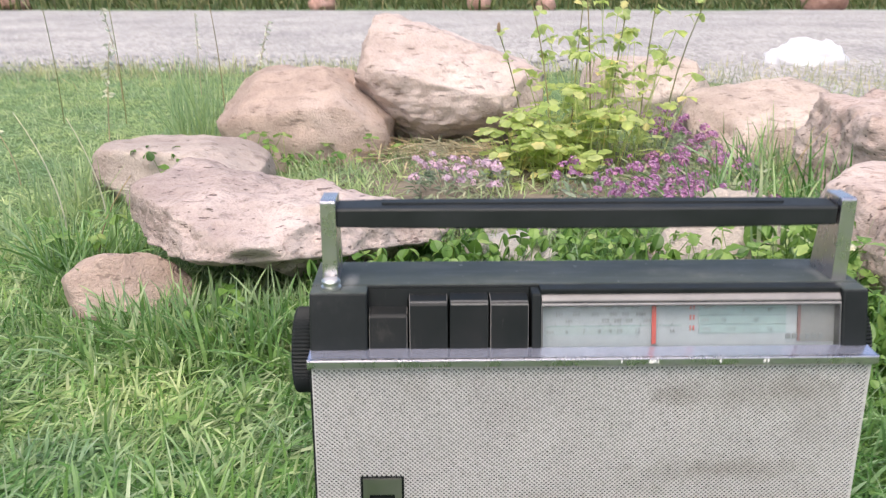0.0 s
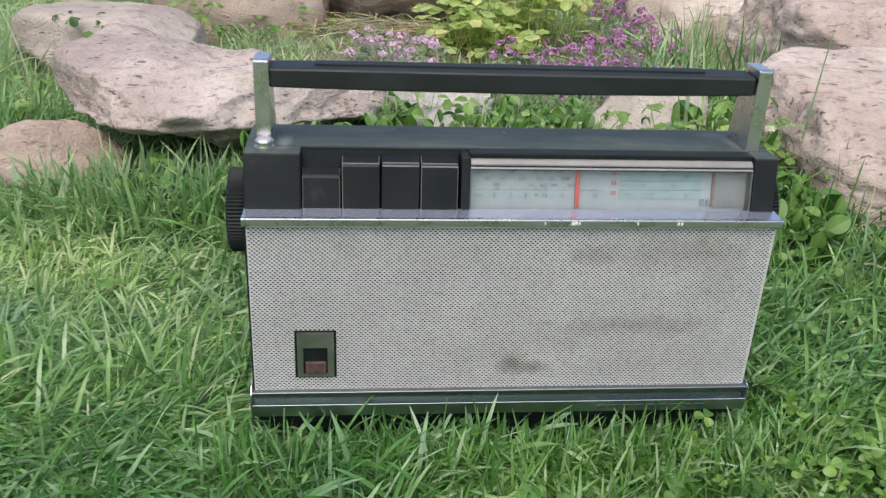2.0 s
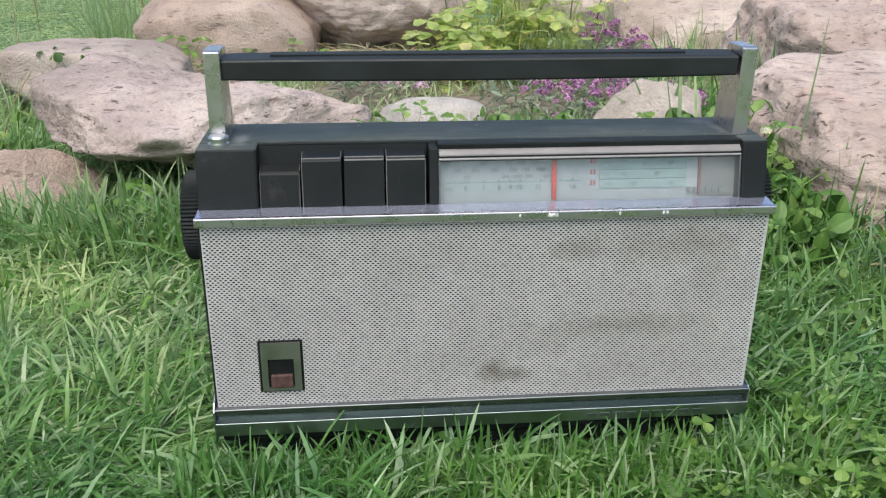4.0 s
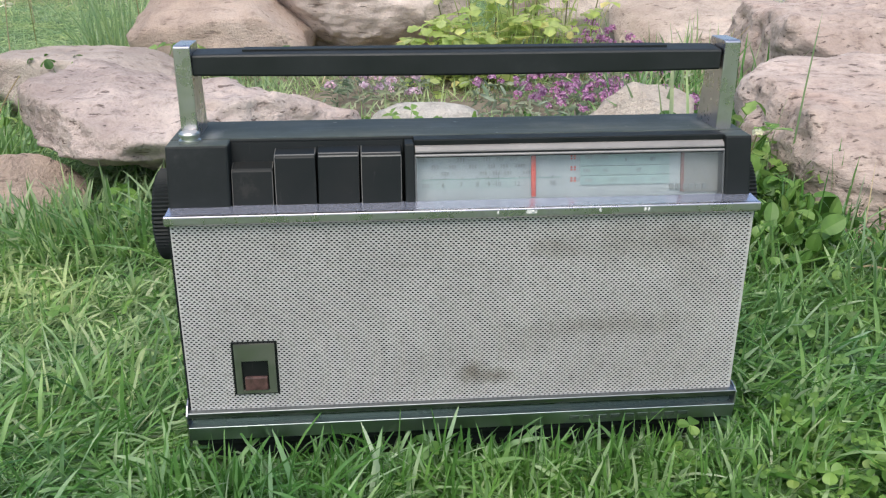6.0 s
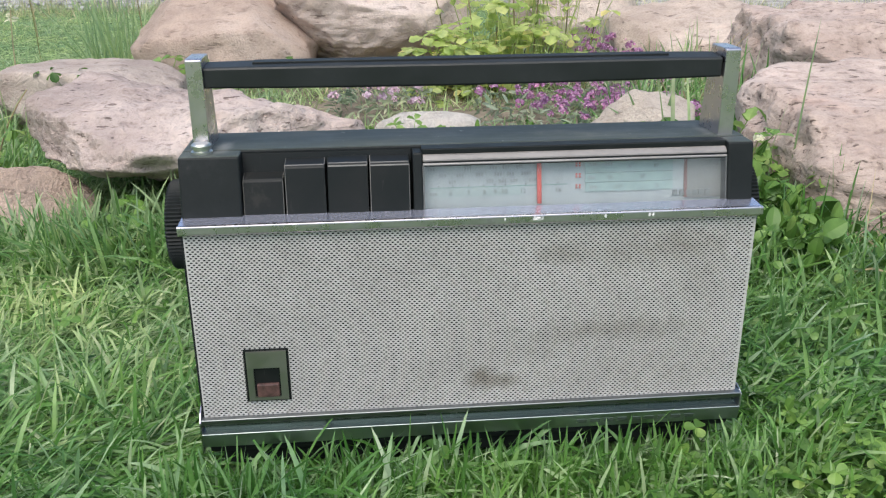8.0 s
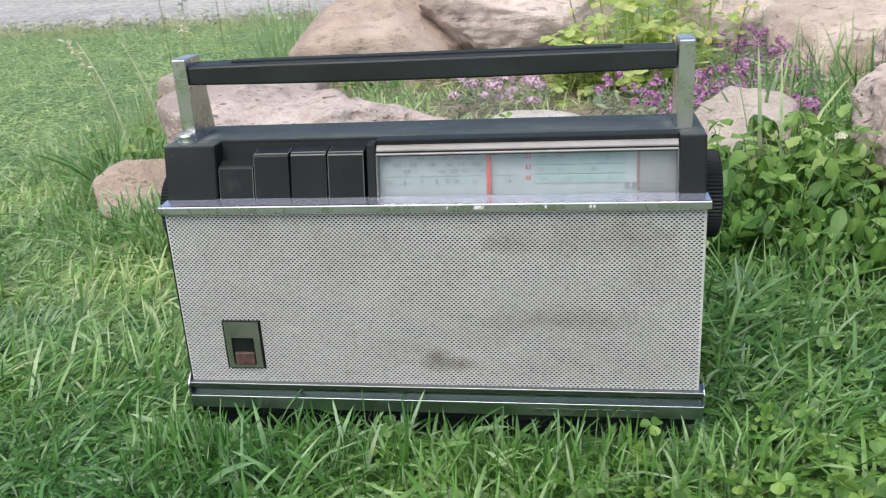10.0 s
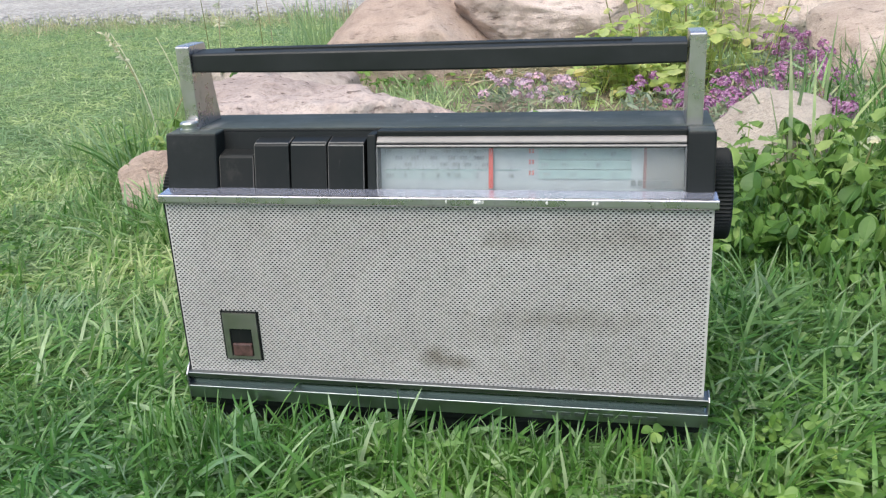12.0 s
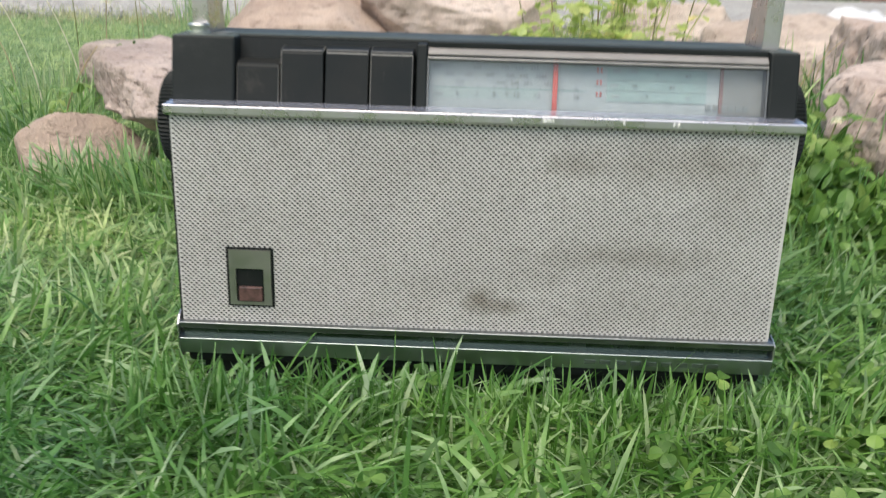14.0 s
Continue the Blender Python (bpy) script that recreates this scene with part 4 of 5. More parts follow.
def build_handle():
    prof = [(0.0348, 0.2110), (0.0337, 0.2118), (0.0335, 0.2215), (0.0341, 0.2224), (0.0354, 0.2229), (0.0500, 0.2240), (0.0515, 0.2230), (0.0515, 0.2118), (0.0505, 0.2110)]
    bm = bmesh.new()
    rings = []
    for i in range(33):
        x = -0.1362 + 0.2717 * i / 32
        u = abs(x / 0.136)
        thin = 1 - 0.12 * u ** 3
        rings.append([bm.verts.new((x, 0.0425 + (y - 0.0425) * (1 - 0.1 * u ** 4), 0.2162 + (z - 0.2162) * thin - 0.0010 * (1 - u * u) - 0.0004 * u ** 4)) for y, z in prof])
    for a, b in zip(rings, rings[1:]):
        for k in range(len(prof)):
            bm.faces.new((a[k], b[k], b[(k + 1) % len(prof)], a[(k + 1) % len(prof)]))
    bm.faces.new(rings[0]), bm.faces.new(rings[-1][::-1])
    bmesh.ops.recalc_face_normals(bm, faces=bm.faces)
    bmesh.ops.bevel(bm, geom=[e for e in bm.edges if e.is_manifold and e.calc_face_angle() > 0.9], offset=0.0004, segments=2, affect="EDGES", profile=0.5)
    h = part("handle", bm, GRIP, radio, "black carrying handle")
    part("grip_pad", box(-0.112, 0.108, 0.0405, 0.0495, 0.2218, 0.2234, 0.0004), BLACK, h, "inset pad along the handle")
    for s in (-1, 1):
        a = sorted((s * 0.1362, s * 0.1445))
        prof = [(0.0325, 0.1795), (0.0325, 0.2258), (0.0345, 0.2266), (0.0525, 0.2266), (0.0535, 0.225), (0.0615, 0.1795)]
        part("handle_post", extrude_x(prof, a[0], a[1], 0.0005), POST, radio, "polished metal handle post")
    for x, y in ((-0.1395, 0.0268),):
        st = part("aerial_cap", lathe_z([(0.0055, 0.1795), (0.0055, 0.1808), (0.0042, 0.1812), (0.0042, 0.1828), (0.0052, 0.1832), (0.0052, 0.184), (0.0044, 0.1848), (0.001, 0.185)], x, y), DULL, radio, "metal cap of the folded aerial")


def lathe_z(profile, cx, cy, seg=32):
    bm = bmesh.new()
    rings = [[bm.verts.new((cx + r * math.cos(2 * math.pi * i / seg), cy + r * math.sin(2 * math.pi * i / seg), z)) for i in range(seg)] for r, z in profile]
    for p, q in zip(rings, rings[1:]):
        for i in range(seg):
            bm.faces.new((p[i], p[(i + 1) % seg], q[(i + 1) % seg], q[i]))
    bm.faces.new(rings[0][::-1]), bm.faces.new(rings[-1])
    bmesh.ops.recalc_face_normals(bm, faces=bm.faces)
    return bm


build_handle()


LEANING = {"shoulder", "key_bay_wall", "divider", "key", "dial_plate", "scale_end", "scale_band", "scale_line", "scale_number", "scale_mark", "scale_tick", "red_square", "stop_line", "pointer", "dial_cover", "cover_lip", "lip_shadow_line", "cover_side"}

def lean_back():
    """The upper front leans: its foot stands further forward than its top."""
    for ob in radio.children_recursive:
        if ob.name.split(".")[0] in LEANING:
            for v in ob.data.vertices:
                if v.co.y < 0.0302:
                    v.co.y -= 0.21 * max(0.0, 0.1795 - v.co.z)


lean_back()
for bar in [o for o in radio.children_recursive if o.name.startswith("name_bar") and o.parent.name.startswith("dial_plate")]:
    for v in bar.data.vertices:
        v.co.y -= 0.21 * (0.1795 - v.co.z)


# ---------------------------------------------------------------- lawn and plants
KEEP_OUT = [(-0.152, 0.152, 0.004, 0.08)]


def clear_of(xy, boxes):
    keep = np.ones(len(xy), bool)
    for x0, x1, y0, y1 in boxes:
        keep &= ~((xy[:, 0] > x0) & (xy[:, 0] < x1) & (xy[:, 1] > y0) & (xy[:, 1] < y1))
    return xy[keep]


def in_bed(xy):
    return ((xy[:, 0] - 0.13) / 0.44) ** 2 + ((xy[:, 1] - 1.06) / 0.44) ** 2 < 1


def lawn_near():
    rng = np.random.default_rng(11)
    xy = clear_of(rng.uniform((-0.78, -0.48), (0.78, 0.74), (185000, 2)), KEEP_OUT)
    inside = np.minimum(np.minimum(xy[:, 0] + 0.78, 0.78 - xy[:, 0]), np.minimum(xy[:, 1] + 0.48, 0.74 - xy[:, 1]))
    front = 0.4 * (1 - np.hypot(xy[:, 0] / 0.8, (xy[:, 1] - 0.1) / 0.6))
    inside = np.where(xy[:, 1] < 0.1, np.minimum(inside, front), inside)
    fray = np.array([noise.noise((x * 7, y * 7, 5.0)) for x, y in xy])
    xy = xy[rng.random(len(xy)) < (inside + 0.05 * fray) / 0.17]
    # thinner where clover has taken over
    weedy = ((xy[:, 0] - 0.38) / 0.2) ** 2 + ((xy[:, 1] + 0.06) / 0.11) ** 2 < 1
    xy = xy[~weedy | (rng.random(len(xy)) < 0.62)]
    k = len(xy)
    patch = np.array([noise.noise((x * 9, y * 9, 1.0)) for x, y in xy])
    left = xy[:, 0] + 0.08 * patch < -0.1
    h = rng.uniform(0.016, 0.05, k) * (1 + 0.45 * patch) * np.where(left, 0.85, 1.0) * (1 + np.where(left, -0.12, 0.3) * np.clip((xy[:, 1] - 0.1) / 0.25, 0, 1))
    w = rng.uniform(0.001, 0.0034, k) * np.where(left, 0.9, 1.0)
    az = rng.uniform(0, 6.283, k)
    sweep = np.array([3 * noise.noise((x * 5, y * 5, 7.0)) for x, y in xy])
    az = np.where(rng.random(k) < 0.5, sweep + rng.normal(0, 0.7, k), az)
    lean = np.clip(rng.normal(1.02, 0.4, k), 0.1, 1.5)
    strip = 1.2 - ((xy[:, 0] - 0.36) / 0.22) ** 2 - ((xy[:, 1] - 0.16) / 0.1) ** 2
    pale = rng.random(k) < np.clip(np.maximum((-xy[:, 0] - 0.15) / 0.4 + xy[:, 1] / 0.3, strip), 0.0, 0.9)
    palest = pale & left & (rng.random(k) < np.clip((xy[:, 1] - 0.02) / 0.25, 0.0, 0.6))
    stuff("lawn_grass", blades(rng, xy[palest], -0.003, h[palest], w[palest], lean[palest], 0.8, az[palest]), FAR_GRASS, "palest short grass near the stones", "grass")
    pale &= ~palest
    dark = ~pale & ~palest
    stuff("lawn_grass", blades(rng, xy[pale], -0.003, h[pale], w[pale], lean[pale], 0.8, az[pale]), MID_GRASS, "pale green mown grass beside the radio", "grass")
    # uncut blades standing up along the foot of the radio
    n = 1100
    foot = np.stack([rng.uniform(-0.17, 0.19, n), -0.008 - np.abs(rng.normal(0, 0.03, n))], 1)
    uncut = blades(rng, foot, -0.003, rng.uniform(0.02, 0.037, n), rng.uniform(0.001, 0.0024, n), np.clip(np.abs(rng.normal(0.3, 0.25, n)), 0.02, 0.9), 0.9)
    v, q, t = joined(blades(rng, xy[dark], -0.003, h[dark], w[dark], lean[dark], 0.8, az[dark]), uncut)
    stuff("lawn_grass", (v, q, t), GRASS, "short thick mown green grass round the radio", "grass")


def lawn_far():
    rng = np.random.default_rng(12)
    xy = np.concatenate([rng.uniform((-2.9, 0.6), (0.0, 3.1), (95000, 2)), rng.uniform((0.0, 1.9), (3.2, 3.1), (9000, 2)), rng.uniform((0.62, -0.3), (1.4, 1.9), (8000, 2)), rng.uniform((0.36, 0.62), (0.9, 1.6), (7000, 2)), rng.uniform((-0.75, 0.55), (-0.3, 1.6), (5000, 2)), rng.uniform((-1.4, -0.9), (1.4, -0.34), (9000, 2)), rng.uniform((-1.3, -0.34), (-0.6, 0.62), (9000, 2))])
    xy = xy + rng.normal(0, 0.1, xy.shape) * (rng.random((len(xy), 1)) < 0.6)
    xy = xy[~in_bed(xy)]
    xy = xy[(np.abs(xy[:, 0]) > 0.6) | (xy[:, 1] > 0.5) | (xy[:, 1] < -0.3)]
    xy = xy[(xy[:, 0] < 0.6) | (xy[:, 1] < 1.9) | (rng.random(len(xy)) < 0.25)]
    k = len(xy)
    patch = np.array([noise.noise((x * 3, y * 3, 1.0)) for x, y in xy])
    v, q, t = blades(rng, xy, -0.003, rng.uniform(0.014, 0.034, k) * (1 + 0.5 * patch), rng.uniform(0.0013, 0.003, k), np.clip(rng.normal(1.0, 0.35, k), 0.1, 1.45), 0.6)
    stuff("lawn_beyond", (v, q, t), FAR_GRASS, "green lawn running to the gravel, haze painted in", "grass")


def lawn_clover():
    rng = np.random.default_rng(13)
    p = []
    while len(p) < 650:
        x, y = rng.uniform((-0.6, -0.3), (0.6, 0.6))
        if noise.noise((x * 6, y * 6, 20.0)) > 0.12 and (y > 0.0 or rng.random() < 0.2) and not (-0.155 < x < 0.155 and 0 < y < 0.085):
            p.append((x, y, rng.uniform(0.008, 0.026)))
    while len(p) < 770:
        x, y = rng.normal((0.25, 0.04), (0.06, 0.07))
        if x > 0.165:
            p.append((x, y, rng.uniform(0.002, 0.012)))
    while len(p) < 2300:
        x, y = rng.normal((0.37, -0.05), (0.14, 0.12))
        if (x > 0.165 or y < -0.02) and noise.noise((x * 9, y * 9, 31.0)) > -0.15:
            p.append((x, y, rng.uniform(0.004, 0.02)))
    v, q, t = trefoil(0.0085, 0.0, 0.1, rng)
    stuff("lawn_clover", scatter(v, q, t, spots(rng, p, rng.uniform(0.4, 1.05, len(p)), 0.5)), LAWNCLOVER, "small clover leaves scattered through the lawn", "clover")


def edge_straw():
    rng = np.random.default_rng(14)
    n = 9000
    x = rng.uniform(-3.4, 3.6, n)
    xy = np.stack([x, 2.85 + 0.03 * x + rng.normal(0.0, 0.16, n) - 0.8 * (x > 0.4) * rng.random(n)], 1)
    v, q, t = blades(rng, xy, 0.0, rng.uniform(0.02, 0.075, n), rng.uniform(0.0015, 0.003, n), np.abs(rng.normal(0.5, 0.35, n)), 0.6)
    stuff("verge_grass", (v, q, t), VERGE, "thin pale dry grass along the gravel's edge", "grass")


edge_straw()
lawn_near()
lawn_far()
lawn_clover()


def tuft(label, loc, n, height, spread, seed, material=GRASS, width=0.003, lean=0.35, name="grass_tuft"):
    rng = np.random.default_rng(seed)
    a, r = rng.uniform(0, 6.283, n), spread * np.sqrt(rng.random(n))
    xy = np.stack([r * np.cos(a), r * np.sin(a)], 1)
    out = np.where(rng.random(n) < 0.7, a + rng.normal(0, 0.6, n), rng.uniform(0, 6.283, n))
    v, q, t = blades(rng, xy, -0.004, height * rng.uniform(0.45, 1.0, n), width * rng.uniform(0.6, 1.2, n), np.abs(rng.normal(lean, 0.25, n)), 0.9, out)
    ob = new(name, raw_mesh(name, v, q, t, material))
    ob.location = loc
    return tagged(ob, label, "grass tuft", "grass tufts")


for loc, n, h, s, seed, mt in (
    ((-0.66, 1.12, 0), 130, 0.07, 0.1, 32, FAR_GRASS), ((-0.58, 0.84, 0), 170, 0.085, 0.11, 33, FAR_GRASS),
    ((-0.5, 0.64, 0), 160, 0.075, 0.08, 34, MID_GRASS), ((-0.3, 0.37, 0), 130, 0.065, 0.07, 35, MID_GRASS), ((-0.2, 0.36, 0), 120, 0.065, 0.06, 36, MID_GRASS),
    ((0.53, 0.98, 0), 90, 0.15, 0.09, 37, FAR_GRASS), ((0.43, 0.74, 0), 80, 0.12, 0.05, 38, GRASS), ((0.55, 1.15, 0), 90, 0.12, 0.09, 39, VERGE), ((-0.22, 1.1, 0.0), 90, 0.07, 0.07, 40, FAR_GRASS),
    ((-0.18, 1.45, 0), 60, 0.22, 0.05, 41, FAR_GRASS), ((0.36, 0.6, 0), 60, 0.1, 0.05, 42, GRASS), ((0.36, 0.31, 0), 40, 0.08, 0.04, 43, GRASS), ((0.85, 1.8, 0), 150, 0.11, 0.18, 44, FAR_GRASS),
    ((-0.62, 0.7, 0), 130, 0.075, 0.09, 45, FAR_GRASS), ((0.25, 0.3, 0), 60, 0.09, 0.08, 91, GRASS), ((0.33, 0.32, 0), 55, 0.1, 0.07, 92, GRASS), ((0.22, 0.36, 0), 60, 0.09, 0.07, 93, GRASS), ((0.42, 0.22, 0), 60, 0.06, 0.07, 94, GRASS), ((0.05, 0.5, 0), 60, 0.08, 0.1, 95, GRASS), ((-0.44, 0.415, 0), 150, 0.05, 0.07, 48, MID_GRASS), ((-0.36, 0.42, 0), 110, 0.05, 0.06, 49, MID_GRASS), ((-0.36, 0.39, 0), 80, 0.06, 0.05, 50, MID_GRASS), ((0.32, 0.46, 0), 50, 0.1, 0.04, 46, GRASS), ((0.5, 1.55, 0), 60, 0.12, 0.06, 47, FAR_GRASS)):
    tuft("tall loose tuft of long green grass", loc, n, h, s, seed, mt)


tuft("tall loose tuft of long green grass", (-0.57, 1.46, 0), 130, 0.21, 0.06, 31, FAR_GRASS, 0.003, 0.18)
tuft("few broad tall grass blades among clover", (0.3, 0.56, 0), 7, 0.19, 0.02, 96, FAR_GRASS, 0.005, 0.3)
tuft("few broad tall grass blades among clover", (0.33, 0.42, 0), 14, 0.15, 0.03, 97, FAR_GRASS, 0.005, 0.5)
tuft("few broad tall grass blades among clover", (0.3, 0.44, 0), 10, 0.2, 0.04, 99, FAR_GRASS, 0.0045, 0.35)
tuft("few broad tall grass blades among clover", (0.31, 0.57, 0), 16, 0.17, 0.05, 100, FAR_GRASS, 0.004, 0.45)
for x, y, n, h, seed in ((0.23, 0.19, 110, 0.055, 171), (0.3, 0.2, 120, 0.06, 172), (0.37, 0.18, 120, 0.06, 173), (0.2, 0.13, 80, 0.045, 174), (0.44, 0.16, 110, 0.055, 175), (0.27, 0.27, 60, 0.08, 176)):
    tuft("short loose tuft of bright green grass", (x, y, 0), n, h, 0.06, seed, MID_GRASS, 0.003, 0.5)
for x, y, n, h, seed in ((-0.37, 0.345, 90, 0.07, 181), (-0.31, 0.335, 100, 0.075, 182), (-0.25, 0.33, 110, 0.08, 183), (-0.19, 0.325, 110, 0.085, 184)):
    tuft("short loose tuft of bright green grass", (x, y, 0), n, h, 0.05, seed, MID_GRASS, 0.003, 0.4)
for x, y, n, h, seed in ((0.38, 0.25, 30, 0.1, 185), (0.42, 0.22, 26, 0.09, 186), (0.47, 0.25, 30, 0.1, 187)):
    tuft("dry bent straw at the boulder's foot", (x, y, 0), n, h, 0.05, seed, STRAW, 0.002, 0.7)
    tuft("short loose tuft of bright green grass", (x, y - 0.02, 0), 50, h * 0.8, 0.05, seed + 10, GRASS, 0.003, 0.45)
for x, y, n, h, seed in ((0.3, 0.63, 50, 0.13, 201), (0.34, 0.76, 60, 0.15, 202), (0.475, 0.76, 60, 0.15, 203), (0.45, 0.95, 60, 0.15, 204)):
    tuft("tall loose tuft of long green grass", (x, y, 0), n, h, 0.06, seed, GRASS, 0.0035, 0.35)
tuft("few long bent grass stalks over the boulder", (0.39, 0.43, 0), 6, 0.21, 0.03, 211, FAR_GRASS, 0.0026, 0.75)
tuft("few long bent grass stalks over the boulder", (0.42, 0.27, 0), 7, 0.17, 0.04, 212, STRAW, 0.0022, 0.7)
for x, y, n, h, seed in ((-0.35, 0.385, 110, 0.075, 213), (-0.28, 0.38, 130, 0.08, 214), (-0.21, 0.375, 130, 0.085, 215), (-0.155, 0.35, 90, 0.08, 216)):
    tuft("short loose tuft of bright green grass", (x, y, 0), n, h, 0.045, seed, FAR_GRASS, 0.003, 0.4)
tuft("dry bent straw at the boulder's foot", (0.44, 0.27, 0), 34, 0.09, 0.05, 98, STRAW, 0.002, 0.9)


def clover_plant(loc, n, spread, tall, size, seed):
    rng = np.random.default_rng(seed)
    plant = thing("clover_plant", "leafy green clover plant with rounded leaflets", "clover", loc, "clover plants")
    kinds = CLOVER_LEAVES
    for _ in range(n):
        a, r = rng.uniform(0, 6.283), spread * math.sqrt(rng.random())
        leaf = new("leaf", kinds[rng.integers(len(kinds))])
        leaf.parent = plant
        s = size * (0.28 + 0.8 * rng.random() ** 2.2)
        leaf.matrix_basis = Matrix.LocRotScale((r * math.cos(a), r * math.sin(a), -0.005), Euler((rng.normal(0, 0.42), rng.normal(0, 0.42), rng.uniform(0, 6.283))), Vector((s, s, tall / 0.05 * rng.uniform(0.45, 1.0))))
    return plant


CLOVER_LEAVES = [raw_mesh("leaf", *trefoil(0.0185, 0.05, dr, np.random.default_rng(k)), CLOVER) for k, dr in enumerate((0.1, 0.35, 0.55, 0.75, 0.9))]
for loc, n, s, tall, size, seed in (
    ((0.215, 0.275, 0), 34, 0.05, 0.065, 1.0, 51), ((0.28, 0.295, 0), 40, 0.06, 0.08, 1.15, 52), ((0.24, 0.36, 0), 36, 0.06, 0.085, 1.0, 53), ((0.33, 0.335, 0), 30, 0.05, 0.06, 1.0, 54),
    ((0.36, 0.265, 0), 34, 0.06, 0.05, 0.95, 55), ((0.3, 0.25, 0), 30, 0.05, 0.055, 1.0, 75), ((0.12, 0.45, 0), 34, 0.08, 0.075, 0.95, 56), ((0.0, 0.47, 0), 34, 0.08, 0.075, 0.95, 57), ((-0.1, 0.48, 0), 30, 0.07, 0.075, 0.95, 58),
    ((-0.14, 0.41, 0), 30, 0.05, 0.085, 1.1, 59), ((0.2, 0.52, 0), 28, 0.08, 0.075, 1.0, 60), ((0.1, 0.6, 0), 26, 0.07, 0.065, 1.0, 61), ((-0.06, 0.6, 0), 26, 0.06, 0.07, 1.0, 62),
    ((0.36, 0.64, 0), 26, 0.05, 0.05, 1.0, 63), ((-0.48, 0.86, 0.06), 6, 0.03, 0.05, 1.0, 64), ((0.43, 0.235, 0), 16, 0.05, 0.05, 1.0, 65), ((0.27, 0.45, 0), 34, 0.06, 0.085, 1.0, 66), ((0.32, 0.47, 0), 30, 0.05, 0.06, 0.9, 74), ((0.2, 0.45, 0), 26, 0.05, 0.06, 0.9, 76), ((0.34, 0.57, 0), 26, 0.04, 0.055, 0.9, 77),
    ((0.14, 0.66, 0), 18, 0.05, 0.06, 1.0, 67), ((-0.26, 0.37, 0), 20, 0.05, 0.05, 0.9, 69), ((-0.36, 0.43, 0), 12, 0.05, 0.035, 0.8, 70), ((-0.28, 1.08, 0.01), 12, 0.05, 0.06, 1.0, 68)):
    clover_plant(loc, int(n * 1.5), s, tall, size, seed)


def columbine(loc, n, spread, tall, size, seed):
    rng = np.random.default_rng(seed)
    plant = thing("columbine_plant", "yellow-green leafy garden plant with lobed leaves", "plant", loc, "plants in the bed")
    for _ in range(n):
        a, r = rng.uniform(0, 6.283), spread * math.sqrt(rng.random())
        leaf = new("leaf", COLUMBINE_LEAVES[rng.integers(len(COLUMBINE_LEAVES))])
        leaf.parent = plant
        s = size * rng.uniform(0.7, 1.3)
        up = tall * (1 - 0.5 * r / spread) * rng.uniform(0.2, 1.0)
        leaf.matrix_basis = Matrix.LocRotScale((r * math.cos(a), r * math.sin(a), 0.0), Euler((rng.normal(0, 0.22), rng.normal(0, 0.22), rng.uniform(0, 6.283))), Vector((s, s, up / 0.15)))
    return plant


def weed(loc, n, spread, tall, size, seed):
    rng = np.random.default_rng(seed)
    plant = thing("weed_plant", "light green leafy weed with lobed leaves", "weed", loc, "weeds among the clover")
    for _ in range(n):
        a, r = rng.uniform(0, 6.283), spread * math.sqrt(rng.random())
        leaf = new("leaf", HERB_LEAVES[rng.integers(len(HERB_LEAVES))])
        leaf.parent = plant
        s = size * (0.4 + 0.9 * rng.random())
        leaf.matrix_basis = Matrix.LocRotScale((r * math.cos(a), r * math.sin(a), -0.004), Euler((rng.normal(0, 0.3), rng.normal(0, 0.3), rng.uniform(0, 6.283))), Vector((s, s, tall / 0.1 * rng.uniform(0.35, 1.0))))
    return plant


HERB_LEAVES = [raw_mesh("leaf", *trefoil(0.017, 0.1, dr, np.random.default_rng(60 + k), 1, 0.8, 0.0012), HERB) for k, dr in enumerate((0.0, 0.3, 0.55, 0.8))]
for loc, n, spread, tall, size, seed in (((0.25, 0.4, 0), 26, 0.05, 0.12, 1.0, 161), ((0.29, 0.36, 0), 24, 0.05, 0.11, 0.9, 162), ((0.22, 0.33, 0), 20, 0.05, 0.085, 0.9, 163), ((0.34, 0.4, 0), 18, 0.05, 0.09, 0.9, 164), ((0.07, 0.5, 0), 20, 0.06, 0.085, 0.9, 165), ((-0.03, 0.52, 0), 18, 0.06, 0.085, 0.9, 166), ((0.17, 0.48, 0), 16, 0.05, 0.08, 0.9, 167), ((-0.37, 1.07, 0.01), 16, 0.05, 0.08, 1.0, 168), ((-0.19, 1.13, 0.01), 10, 0.05, 0.06, 0.9, 169)):
    weed(loc, n, spread, tall, size, seed)
weed((0.29, 0.43, 0), 26, 0.045, 0.125, 1.0, 221)
weed((-0.475, 0.56, 0), 22, 0.05, 0.1, 0.9, 222)
clover_plant((0.28, 0.405, 0), 34, 0.05, 0.11, 1.15, 223)
tuft("tall loose tuft of long green grass", (-0.47, 0.53, 0), 120, 0.13, 0.05, 224, MID_GRASS)
tuft("tall loose tuft of long green grass", (-0.62, 0.86, 0), 90, 0.12, 0.06, 225, FAR_GRASS)


COLUMBINE_LEAVES = [raw_mesh("leaf", *trefoil(0.0215, 0.15, dr, np.random.default_rng(20 + k), 1, 1.05, 0.0014), YELLOWGREEN) for k, dr in enumerate((0.05, 0.3, 0.5))]
columbine((0.16, 1.04, 0.01), 115, 0.12, 0.2, 1.0, 71)
columbine((0.23, 1.11, 0.01), 115, 0.12, 0.35, 0.95, 72)
columbine((0.08, 1.0, 0.01), 70, 0.07, 0.15, 0.95, 73)


